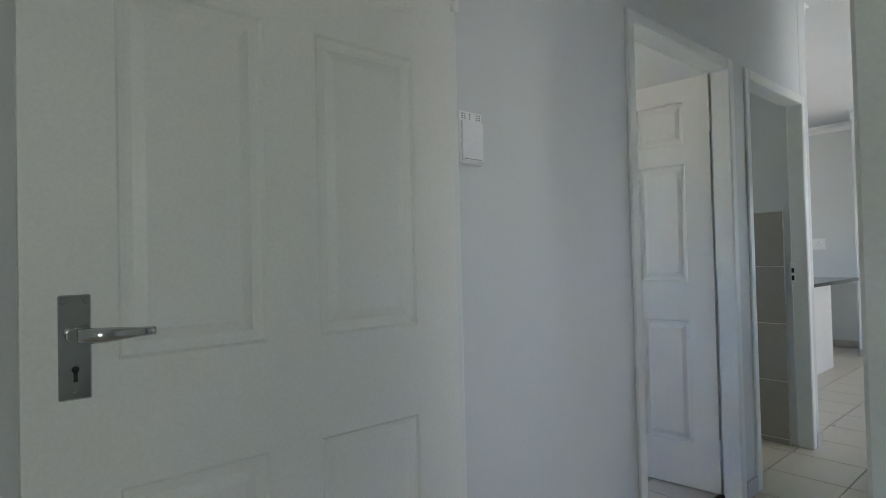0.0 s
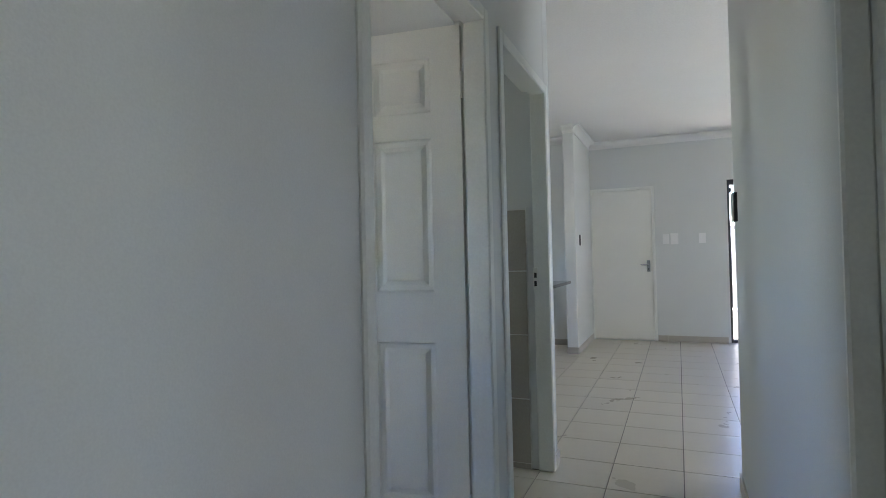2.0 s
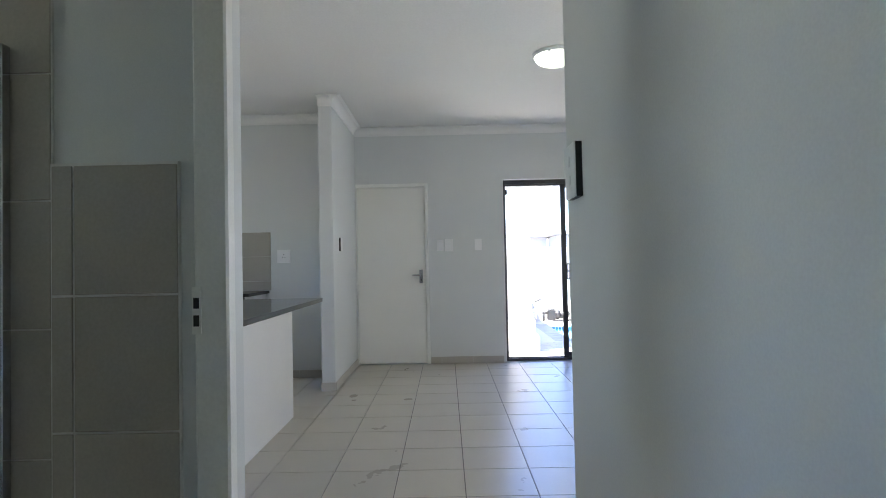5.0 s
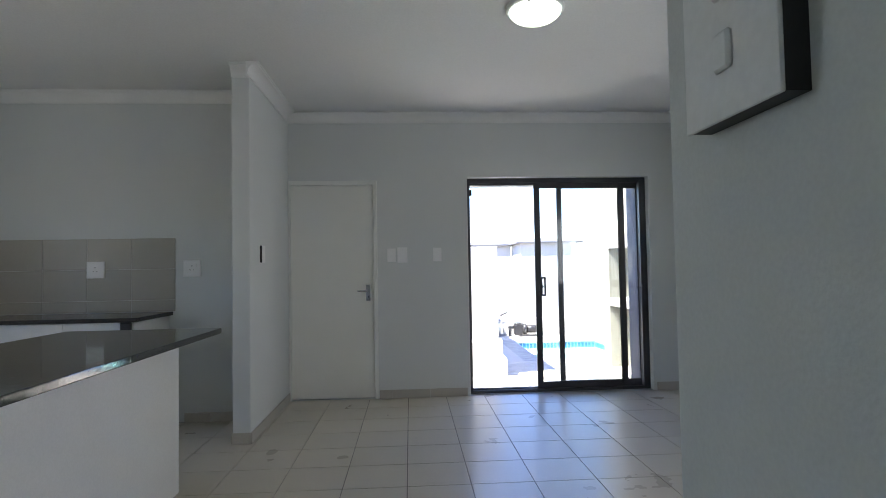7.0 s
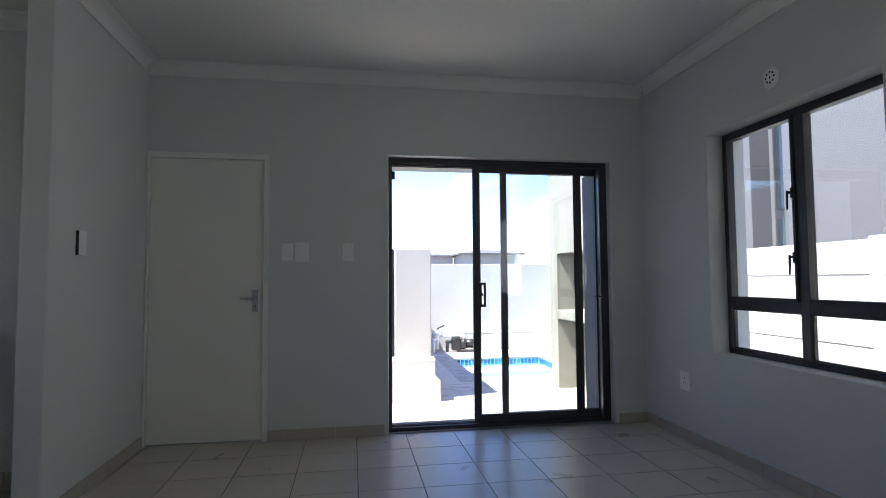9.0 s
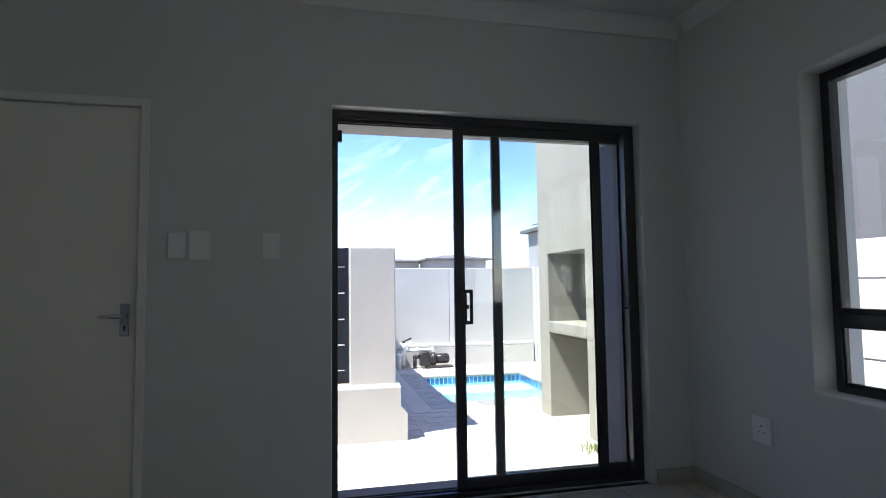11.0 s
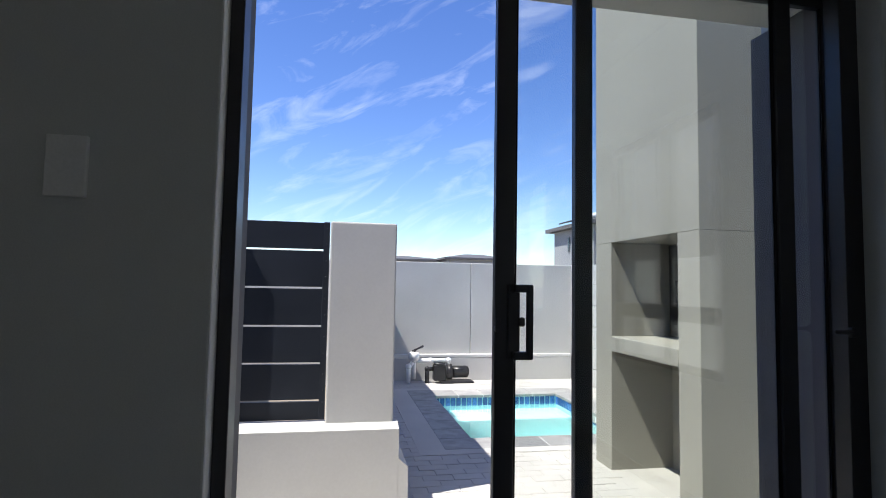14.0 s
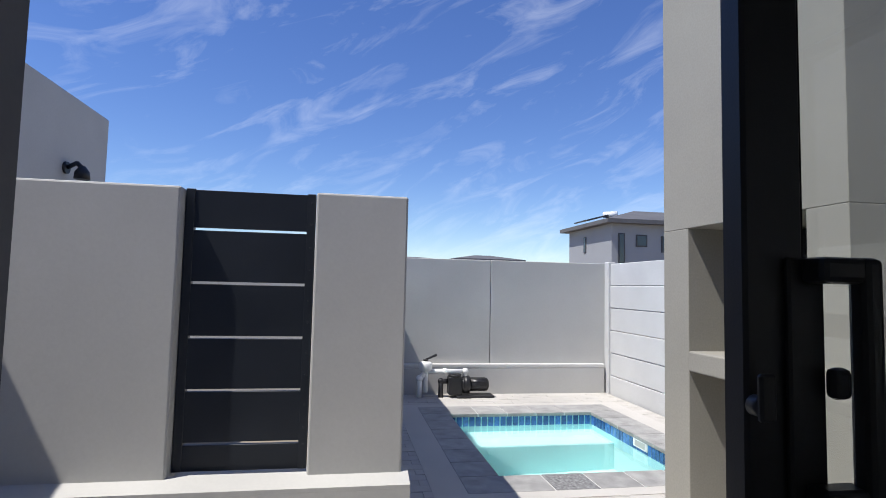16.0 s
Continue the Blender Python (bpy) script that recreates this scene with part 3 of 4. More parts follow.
def glazed_panel(name, x, ya, yb, left, right, handle):
    bm = bmesh.new()
    zb, zu = 0.034, zt - 0.048
    box(bm, x - 0.0135, yb - left, zb, x + 0.0135, yb, zu, 0.003)
    box(bm, x - 0.0135, ya, zb, x + 0.0135, ya + right, zu, 0.003)
    box(bm, x - 0.0130, ya + right - 0.001, zu - 0.05, x + 0.0130, yb - left + 0.001, zu - 0.0005, 0.002)
    box(bm, x - 0.0130, ya + right - 0.001, zb + 0.0005, x + 0.0130, yb - left + 0.001, zb + 0.058, 0.002)
    p = part(name, bm, M["alu"], SLIDE)
    bm = bmesh.new()
    box(bm, x - 0.003, ya + right - 0.008, zb + 0.05, x + 0.003, yb - left + 0.008, zu - 0.042)
    gl = part("pane", bm, M["glass"], p, "clear glass pane with faint reflections")
    gl.visible_shadow = False
    bm = bmesh.new()
    for s in (1, -1):
        lo, hi = sorted((x + s * 0.003, x + s * 0.006))
        box(bm, lo, yb - left - 0.006, zb + 0.058, hi, yb - left, zu - 0.05)
        box(bm, lo, ya + right, zb + 0.058, hi, ya + right + 0.006, zu - 0.05)
    part("seal", bm, M["seal"], p)
    if handle:
        hb = bmesh.new()
        yh = yb - left + 0.014
        # a D-shaped pull: plate on the stile, grip standing off over the glass
        for s in (-1,):
            box(hb, min(x + s * 0.0130, x + s * 0.020), yh - 0.026, 0.917, max(x + s * 0.0130, x + s * 0.020), yh + 0.006, 1.107, 0.002)
            for z in (0.917, 1.087):
                lo, hi = sorted((x + s * 0.018, x + s * 0.042))
                box(hb, lo, yh - 0.046, z, hi, yh - 0.004, z + 0.020, 0.005, 2)
            lo, hi = sorted((x + s * 0.026, x + s * 0.044))
            box(hb, lo, yh - 0.055, 0.917, hi, yh - 0.038, 1.107, 0.005, 2)
            lo, hi = sorted((x + s * 0.022, x + s * 0.034))
            box(hb, lo, yh - 0.036, 1.000, hi, yh - 0.020, 1.024, 0.005, 2)
        part("pull_handle", hb, M["alu"], p, "black D-shaped pull handle")
        lb = bmesh.new()
        rod(lb, (x - 0.017, yh + left - 0.018, 0.995), (x - 0.030, yh + left - 0.018, 0.995), 0.008, n=12)
        box(lb, x - 0.034, yh + left - 0.024, 0.985, x - 0.028, yh + left - 0.010, 1.02, 0.002)
        part("latch", lb, M["alu"], p)
    return p


glazed_panel("sliding_panel", FX0 + 0.035, -1.636, -0.738, 0.053, 0.056, True)
glazed_panel("fixed_panel", FX0 + 0.066, y0 + 0.030, -0.970, 0.047, 0.036, False)
bm = bmesh.new()
box(bm, FX0 - 0.012, y0 + 0.045, 0.973, FX0 + 0.004, y0 + 0.063, 1.003, 0.002)
box(bm, FX0 - 0.014, y0 + 0.055, 0.983, FX0 - 0.006, y0 + 0.121, 0.994, 0.003)
part("lock_lever", bm, M["alu"], SLIDE)
bm = bmesh.new()
box(bm, FX0 + 0.02, y1 - 0.055, 1.905, FX0 + 0.05, y1 - 0.030, 1.965, 0.003)
part("stop_block", bm, M["black"], SLIDE)

# ---- window ----
WINDOW = tagged(new("window_1"), "black aluminium casement window with two stays", "window", kind="structure")
wx0, wx1, wz0, wz1 = 6.538, 7.78, 0.643, 2.075
wy0, wy1 = WIN - 0.170, WIN - 0.120
bm = bmesh.new()
box(bm, wx0, wy0, wz0, wx0 + 0.032, wy1, wz1, 0.002)
box(bm, wx1 - 0.032, wy0, wz0, wx1, wy1, wz1, 0.002)
box(bm, wx0 + 0.031, wy0, wz1 - 0.034, wx1 - 0.031, wy1, wz1 - 0.0005, 0.002)
box(bm, wx0 + 0.031, wy0, wz0 + 0.0005, wx1 - 0.031, wy1, wz0 + 0.034, 0.002)
MX = 7.15
box(bm, MX - 0.030, wy0 + 0.001, wz0 + 0.033, MX + 0.030, wy1 - 0.001, wz1 - 0.033, 0.002)
TZ = 0.960
box(bm, wx0 + 0.031, wy0 + 0.002, TZ - 0.030, MX - 0.029, wy1 - 0.002, TZ + 0.030, 0.002)
box(bm, MX + 0.029, wy0 + 0.002, TZ - 0.030, wx1 - 0.031, wy1 - 0.002, TZ + 0.030, 0.002)
part("window_frame", bm, M["alu"], WINDOW)
for xa, xb in ((wx0 + 0.032, MX - 0.030), (MX + 0.030, wx1 - 0.032)):
    for za, zb, sash in ((wz0 + 0.034, TZ - 0.030, False), (TZ + 0.030, wz1 - 0.034, True)):
        e = 0.020 if sash else 0.008
        bm = bmesh.new()
        ya, yb = (wy0 + 0.004, wy1 + 0.010) if sash else (wy0 + 0.010, wy1 - 0.012)
        box(bm, xa, ya, za, xa + e, yb, zb, 0.002)
        box(bm, xb - e, ya, za, xb, yb, zb, 0.002)
        box(bm, xa + e - 0.001, ya, zb - e, xb - e + 0.001, yb, zb - 0.0005, 0.002)
        box(bm, xa + e - 0.001, ya, za + 0.0005, xb - e + 0.001, yb, za + e, 0.002)
        s = part("sash", bm, M["alu"], WINDOW)
        bm = bmesh.new()
        box(bm, xa + e - 0.004, wy0 + 0.022, za + e - 0.004, xb - e + 0.004, wy0 + 0.027, zb - e + 0.004)
        part("pane", bm, M["glass"], s).visible_shadow = False
for z in (1.24, 1.60):
    bm = bmesh.new()
    box(bm, MX + 0.034, wy1 + 0.009, z - 0.03, MX + 0.050, wy1 + 0.022, z + 0.03, 0.003)
    rod(bm, (MX + 0.042, wy1 + 0.020, z), (MX + 0.042, wy1 + 0.045, z + 0.005), 0.007, n=10)
    rod(bm, (MX + 0.042, wy1 + 0.043, z + 0.012), (MX + 0.050, wy1 + 0.040, z - 0.095), 0.007, 0.005, n=10)
    part("window_handle", bm, M["alu"], WINDOW)

# ---- small fittings on the walls ----


def plate(name, label, category, at, turn, w, h, kind, group=""):
    """A wall plate facing -y at turn 0, its back on the wall."""
    p = thing(name, label, category, at, turn, group)
    bm = bmesh.new()
    deep = 0.016 if kind in ("switch", "edge") else 0.0045
    box(bm, -w / 2 + 0.001, -deep, -h / 2 + 0.001, w / 2 - 0.001, 0.0, h / 2 - 0.001)
    part("back_box", bm, M["black"] if kind in ("switch", "edge") else M["plastic"], p)
    bm = bmesh.new()
    box(bm, -w / 2, -0.019 if deep > 0.01 else -0.013, -h / 2, w / 2, -deep + 0.0005, h / 2, 0.0012 if deep > 0.01 else 0.0025, 2)
    part("cover", bm, M["plastic"], p)
    if kind in ("switch", "edge"):
        for z in (0.024, -0.024):
            bm = bmesh.new()
            box(bm, -0.009, -0.023, z - 0.013, 0.009, -0.018, z + 0.013, 0.002)
            part("rocker", bm, M["plastic"], p)
    if kind == "socket":
        for x, z, r in ((0.0, 0.020, 0.0045), (-0.014, -0.012, 0.0035), (0.014, -0.012, 0.0035)):
            bm = bmesh.new()
            rod(bm, (x, -0.012, z), (x, -0.0137, z), r, n=12)
            part("pin_hole", bm, M["black"], p)
        bm = bmesh.new()
        box(bm, 0.026, -0.017, 0.010, 0.040, -0.012, 0.036, 0.002)
        part("rocker", bm, M["plastic"], p)
    return p


plate("light_switch", "white plastic light switch plate beside the door", "light switch", (FAR, 0.655, 1.337), -90, 0.078, 0.125, "cover", "plates by the flush door")
plate("blank_plate", "larger square white plastic cover plate", "wall plate", (FAR, 0.553, 1.337), -90, 0.094, 0.143, "cover", "plates by the flush door")
plate("light_switch", "white plastic light switch plate by the sliding door", "light switch", (FAR, 0.223, 1.337), -90, 0.080, 0.130, "cover", "plates by the flush door")
plate("light_switch", "white light switch with dark back box on the nib wall", "light switch", (7.66, NY, 1.335), 0, 0.080, 0.130, "edge")
plate("light_switch", "white light switch with dark back box on the corridor wall", "light switch", (3.7095, R, 1.36), 180, 0.105, 0.135, "switch")
plate("wall_socket", "white plastic wall socket on the kitchen wall", "socket", (KIT, 2.248, 1.238), -90, 0.135, 0.135, "socket", "kitchen sockets")
plate("wall_socket", "white plastic socket on the tiled splashback", "socket", (KIT - 0.010, 3.0, 1.238), -90, 0.135, 0.135, "socket", "kitchen sockets")
plate("wall_socket", "white plastic socket low on the window wall", "socket", (8.08, WIN, 0.412), 180, 0.115, 0.130, "socket")

chime = thing("door_chime", "white plastic door chime box with small louvre slots", "door chime", (1.028, L, 1.481))
chime.scale = (0.74, 0.85, 0.86)
bm = bmesh.new()
box(bm, -0.057, -0.030, -0.070, 0.057, 0.0, 0.092, 0.004, 2)
part("body", bm, M["plastic"], chime)
bm = bmesh.new()
box(bm, -0.050, -0.038, -0.064, 0.054, -0.0295, 0.060, 0.003, 2)
part("cover", bm, M["plastic"], chime)
for gx in (-0.036, 0.0, 0.036):
    for k in range(3):
        for c in ((0, 1) if gx else (0,)):
            bm = bmesh.new()
            box(bm, gx + c * 0.012 - 0.008, -0.0306, 0.068 + k * 0.007, gx + c * 0.012 - 0.001, -0.0296, 0.0705 + k * 0.007)
            part("slot", bm, M["black"], chime)
bm = bmesh.new()
for k in range(8):
    box(bm, -0.040 + k * 0.011, -0.0386, -0.058, -0.034 + k * 0.011, -0.0376, -0.056)
part("louvre", bm, M["black"], chime)

vent = thing("wall_vent", "round white plastic air vent with small holes", "vent", (7.181, WIN, 2.247), 180)
bm = bmesh.new()
lathe(bm, ((0.062, 0.0), (0.062, 0.004), (0.054, 0.009), (0.02, 0.012)), Matrix.Rotation(math.pi / 2, 4, "X"), 32)
part("cover", bm, M["plastic"], vent)
for k in range(9):
    r = 0.0 if k == 0 else 0.030
    a = k * math.pi / 4
    bm = bmesh.new()
    rod(bm, (r * math.cos(a), -0.009, r * math.sin(a)), (r * math.cos(a), -0.0128, r * math.sin(a)), 0.006, n=10)
    part("vent_hole", bm, M["black"], vent)

lamp = thing("ceiling_lamp", "round opal glass ceiling lamp with a faint glow given to its dome", "ceiling lamp", (6.43, -0.25, CEIL))
bm = bmesh.new()
lathe(bm, ((0.165, 0.002), (0.165, -0.018), (0.150, -0.024), (0.145, -0.020)), Matrix.Identity(4), 40)
part("base", bm, M["plastic"], lamp)
bm = bmesh.new()
lathe(bm, [(0.148 * math.cos(i * math.pi / 2 / 9), -0.022 - 0.070 * math.sin(i * math.pi / 2 / 9)) for i in range(9)] + [(0.012, -0.092)], Matrix.Identity(4), 40)
part("shade", bm, M["lamp"], lamp, "glowing opal glass dome")
for k in range(3):
    bm = bmesh.new()
    a = k * 2 * math.pi / 3 + 0.6
    box(bm, -0.008, -0.006, -0.034, 0.008, 0.006, -0.012, 0.002)
    bmesh.ops.transform(bm, matrix=Matrix.Translation((0.150 * math.cos(a), 0.150 * math.sin(a), 0)) @ Matrix.Rotation(a + math.pi / 2, 4, "Z"), verts=bm.verts)
    part("clip", bm, M["chrome"], lamp)

# ---- kitchen ----
pen = thing("peninsula_cabinet", "white melamine kitchen peninsula cabinet, plain back panel", "cabinet", (KS + 0.006, 1.765, 0))
bm = bmesh.new()
box(bm, 0, 0.0, 0.0, 2.640, 0.016, 0.862, 0.001)
part("back_panel", bm, M["cabinet"], pen)
bm = bmesh.new()
box(bm, 2.625, 0.0165, 0.0, 2.640, 0.56, 0.862, 0.001)
part("end_panel", bm, M["cabinet"], pen)
bm = bmesh.new()
box(bm, 0.0, 0.0165, 0.10, 2.6245, 0.55, 0.8615)
part("body", bm, M["cabinet"], pen)
bm = bmesh.new()
box(bm, KS + 0.001, 1.53, 0.863, 6.52, 2.36, 0.893, 0.004, 2)
tagged(part("peninsula_worktop", bm, M["granite"]), "dark polished granite worktop overhanging the peninsula", "worktop")
cab = thing("base_cabinet", "white melamine kitchen base cabinet along the wall", "cabinet", (KIT - 0.58, 2.43, 0))
bm = bmesh.new()
box(bm, 0.02, 0.0, 0.1, 0.578, 1.94, 0.862)
part("body", bm, M["cabinet"], cab)
for k in range(4):
    bm = bmesh.new()
    box(bm, 0.0, 0.002 + k * 0.484, 0.105, 0.018, 0.482 + k * 0.484, 0.858, 0.001)
    part("door", bm, M["cabinet"], cab)
bm = bmesh.new()
box(bm, 0.05, 0.005, 0.0, 0.57, 1.94, 0.1)
part("plinth", bm, M["cabinet"], cab)
bm = bmesh.new()
box(bm, KIT - 0.605, 2.40, 0.863, KIT - 0.001, 4.38, 0.893, 0.004, 2)
tagged(part("kitchen_worktop", bm, M["granite"]), "dark polished granite worktop against the tiled wall", "worktop")
bm = bmesh.new()
box(bm, -0.022, 0.012, 0.79, -0.0005, 0.085, 0.861, 0.004)
part("worktop_bracket", bm, M["black"], cab, "small black bracket under the worktop edge")
splash = tagged(new("splashback"), "beige ceramic tile splashback above the worktop", "splashback", kind="structure")
bm = bmesh.new()
box(bm, KIT - 0.004, 2.38, 0.893, KIT + 0.001, 4.38, 1.487)
part("grout_bed", bm, M["bath_grout"], splash)
bm = bmesh.new()
box(bm, -0.006, 0.0015, 0.0015, 0.0, 0.3435, 0.2485, 0.002)
proto = part("tile", bm, M["splash"], splash)
proto.location = (KIT - 0.003, 2.38, 1.238)
for i in range(6):
    for j in range(3):
        if (i, j) == (0, 0):
            continue
        w, z = 0.345, 1.238 - 0.25 * j
        if j < 2 and i < 5:
            t = new("tile", proto.data)
            t.parent = splash
            t.location = (KIT - 0.003, 2.38 + 0.345 * i, z)
        else:
            bm = bmesh.new()
            zlo = max(z, 0.894)
            box(bm, -0.006, 0.0015, zlo - z + 0.0015, 0.0, min(0.3435, 4.38 - 2.40 - 0.345 * i), (0.2485 if j < 2 else z + 0.2485 - z), 0.002)
            t = part("tile", bm, M["splash"], splash)
            t.location = (KIT - 0.003, 2.38 + 0.345 * i, z)

# ---- bathroom ----
bt = tagged(new("wall_bathroom_tiled"), "beige ceramic wall tiles with white joints, chest high", "wall", kind="structure")
bm = bmesh.new()
box(bm, 3.740, 1.272, 0.0, 3.7535, 1.601, 1.415)
box(bm, 3.746, 1.601, 0.0, 3.7535, 2.99, 2.3)
part("grout_bed", bm, M["bath_grout"], bt)
for j in range(5):
    z0, z1 = max(1.421 - 0.347 * (j + 1), 0.0), min(1.421 - 0.347 * j, 1.41)
    if z1 - z0 < 0.03:
        continue
    for a, b in ((1.274, 1.538), (1.544, 1.596)):
        bm = bmesh.new()
        box(bm, 3.735, a, z0 + 0.003, 3.7405, b, z1 - 0.003, 0.0015)
        part("tile", bm, M["bath_tile"], bt)
for j in range(7):
    for i in range(4):
        bm = bmesh.new()
        box(bm, 3.741, 1.603 + 0.347 * i, 0.002 + 0.33 * j, 3.7465, min(1.603 + 0.347 * i + 0.343, 2.99), min(0.328 + 0.33 * j, 2.3), 0.0015)
        part("tile", bm, M["bath_tile"], bt)
shower = thing("shower_screen", "clear glass shower screen in a chrome profile", "shower screen", (3.741, 1.715, 0))
bm = bmesh.new()
box(bm, -0.030, -0.012, 0.0, -0.001, 0.012, 1.72, 0.002)
part("profile", bm, M["chrome"], shower)
bm = bmesh.new()
box(bm, -0.80, -0.003, 0.02, -0.028, 0.003, 1.70)
part("pane", bm, M["glass"], shower).visible_shadow = False

# ---- garden: ground, walls, pool ----
PX, PF = 10.872, 10.77       # gate wall face, plinth face
PX0, PX1, PY0, PY1 = 12.175, 14.09, -3.12, -1.53   # pool
BX, SY = 15.25, -3.90       # back wall, precast side wall

bm = bmesh.new()
xs = [-3000, OUT - 0.004, PX0 - 0.28, PX0, PX1, 15.3, 3000]
ys = [-3000, PY0 - 0.02, PY0, PY1, PY1 + 0.02, 3000]
vs = {}
for i, x in enumerate(xs):
    for j, y in enumerate(ys):
        vs[i, j] = bm.verts.new((x, y, G - 0.045))
for i in range(len(xs) - 1):
    for j in range(len(ys) - 1):
        if i == 3 and j == 2:
            continue
        bm.faces.new((vs[i, j], vs[i + 1, j], vs[i + 1, j + 1], vs[i, j + 1]))
tagged(part("ground", bm, M["earth"]), "sandy bare ground under the paving, out to the horizon", "ground", kind="structure")


def outdoor(name, lo, hi, material, label, bevel=0.012):
    bm = bmesh.new()
    box(bm, *lo, *hi, bevel, 2)
    return tagged(part(name, bm, M[material]), label, "wall", kind="structure")


# gate wall with its plinth
gw = tagged(new("wall_gate"), "grey plastered garden wall on a white-topped plinth", "wall", kind="structure")
for a, b in ((0.284, 1.849), (-0.711, -0.293)):
    bm = bmesh.new()
    box(bm, PX, a, 0.215, PX + 0.22, b, 1.493, 0.010, 2)
    part("pier", bm, M["plaster"], gw)
bm = bmesh.new()
box(bm, PF, -0.740, G - 0.04, PX + 0.26, 1.849, 0.205)
part("plinth", bm, M["plaster"], gw)
bm = bmesh.new()
vsl = [bm.verts.new(c) for c in ((PF, -0.74, 0.2055), (PX + 0.03, -0.74, 0.2055), (PX + 0.03, -0.74, 0.250), (PF, -0.74, 0.222), (PF, 1.849, 0.2055), (PX + 0.03, 1.849, 0.2055), (PX + 0.03, 1.849, 0.250), (PF, 1.849, 0.222))]
for q in ((0, 1, 2, 3), (4, 7, 6, 5), (0, 3, 7, 4), (1, 5, 6, 2), (3, 2, 6, 7), (0, 4, 5, 1)):
    bm.faces.new([vsl[i] for i in q])
part("ledge", bm, M["plaster"], gw, "sloping plaster ledge")
bm = bmesh.new()
vsl = [bm.verts.new(c) for c in ((PF, -0.738, 0.05), (PF, -0.80, -0.01), (PF, -0.80, G - 0.04), (PF, -0.738, G - 0.04), (15.2, -0.738, 0.05), (15.2, -0.80, -0.01), (15.2, -0.80, G - 0.04), (15.2, -0.738, G - 0.04))]
for q in ((0, 1, 2, 3), (4, 7, 6, 5), (0, 4, 5, 1), (1, 5, 6, 2), (2, 6, 7, 3), (3, 7, 4, 0)):
    bm.faces.new([vsl[i] for i in q])
part("footing", bm, M["plaster"], gw)
outdoor("wall_yard", (PX + 0.221, -0.711, G - 0.04), (BX - 0.001, -0.485, 1.49), "plaster", "grey plastered yard wall running to the back")

gate = thing("steel_gate", "dark blue-black steel gate with five narrow slots", "gate", (PX + 0.075, -0.289, 0.250))
zs = [0.0, 0.118, 0.349, 0.582, 0.823, 1.064, 1.240]
for k in range(6):
    bm = bmesh.new()
    box(bm, 0, 0.036, zs[k] + (0.006 if k else 0.0), 0.022, 0.536, zs[k + 1] - (0.006 if k < 5 else 0.0), 0.0015)
    part("sheet", bm, M["gate"], gate)
for a, b in ((0.002, 0.040), (0.532, 0.570)):
    bm = bmesh.new()
    box(bm, -0.006, a, 0, 0.034, b, 1.244, 0.002)
    part("stile", bm, M["gate"], gate)
for k in range(6):
    z = (zs[k] + zs[k + 1]) / 2
    for dz in (-0.05, 0.05):
        bm = bmesh.new()
        rod(bm, (-0.005, 0.020, z + dz), (-0.010, 0.020, z + dz), 0.005, 0.003, 8)
        part("rivet", bm, M["gate"], gate)

bw = tagged(new("wall_back"), "grey plastered back wall with a low ledge", "wall", kind="structure")
bm = bmesh.new()
box(bm, BX, SY - 0.1, G - 0.04, BX + 0.2, -2.276, 1.437, 0.008, 2)
part("wall_bay", bm, M["plaster"], bw)
bm = bmesh.new()
box(bm, BX, -2.270, G - 0.04, BX + 0.2, 6.0, 1.437, 0.008, 2)
part("wall_bay", bm, M["plaster"], bw)
bm = bmesh.new()
box(bm, BX - 0.06, SY + 0.09, G - 0.04, BX - 0.001, 3.0, 0.069, 0.004)
part("plinth", bm, M["plaster"], bw)
bm = bmesh.new()
box(bm, BX - 0.062, SY + 0.09, 0.0695, BX - 0.001, 3.0, 0.124, 0.012, 2)
part("ledge", bm, M["coping_white"], bw, "pale plaster ledge")

sw = tagged(new("wall_precast"), "light grey precast concrete panel wall between posts", "wall", kind="structure")
posts = [BX - 0.06 - 1.75 * k for k in range(9)]
for x in posts:
    bm = bmesh.new()
    box(bm, x - 0.06, SY - 0.035, G - 0.04, x + 0.06, SY + 0.065, 1.455, 0.006)
    part("post", bm, M["precast"], sw)
panel_mesh = None
for k in range(8):
    xb, xa = posts[k] - 0.04, posts[k + 1] + 0.04
    for j in range(6):
        zb = 1.435 - 0.2905 * (j + 1)
        if panel_mesh is None:
            bm = bmesh.new()
            box(bm, 0, 0, 0.004, xb - xa, 0.045, 0.2865, 0.006)
            o = part("panel", bm, M["precast"], sw)
            panel_mesh = o.data
        else:
            o = new("panel", panel_mesh)
            o.parent = sw
        o.location = (xa, SY - 0.01 + 0.004 * ((k + j) % 2), zb)

# the pool
poolw = tagged(new("swimming_pool"), "small turquoise plunge pool with slate coping and blue mosaic", "pool", kind="structure")
bm = bmesh.new()
box(bm, PX0, PY0, G - 1.15, PX1, PY1, G - 0.02)
top = [f for f in bm.faces if f.normal.z > 0.9 or all(abs(v.co.z - (G - 0.02)) < 1e-4 for v in f.verts)]
bmesh.ops.delete(bm, geom=top, context="FACES")
bmesh.ops.reverse_faces(bm, faces=bm.faces)
me = bpy.data.meshes.new("shell")
bm.to_mesh(me)
bm.free()
me.materials.append(M["pool"])
shell = new("shell", me)
shell.parent = poolw
bm = bmesh.new()
box(bm, PX1 - 0.52, PY0 - 0.02, G - 1.17, PX1 + 0.02, PY1 + 0.02, G - 0.36, 0.04, 3)
part("step", bm, M["pool"], poolw)
bm = bmesh.new()
WZ = G - 0.118
nx, ny = 24, 20
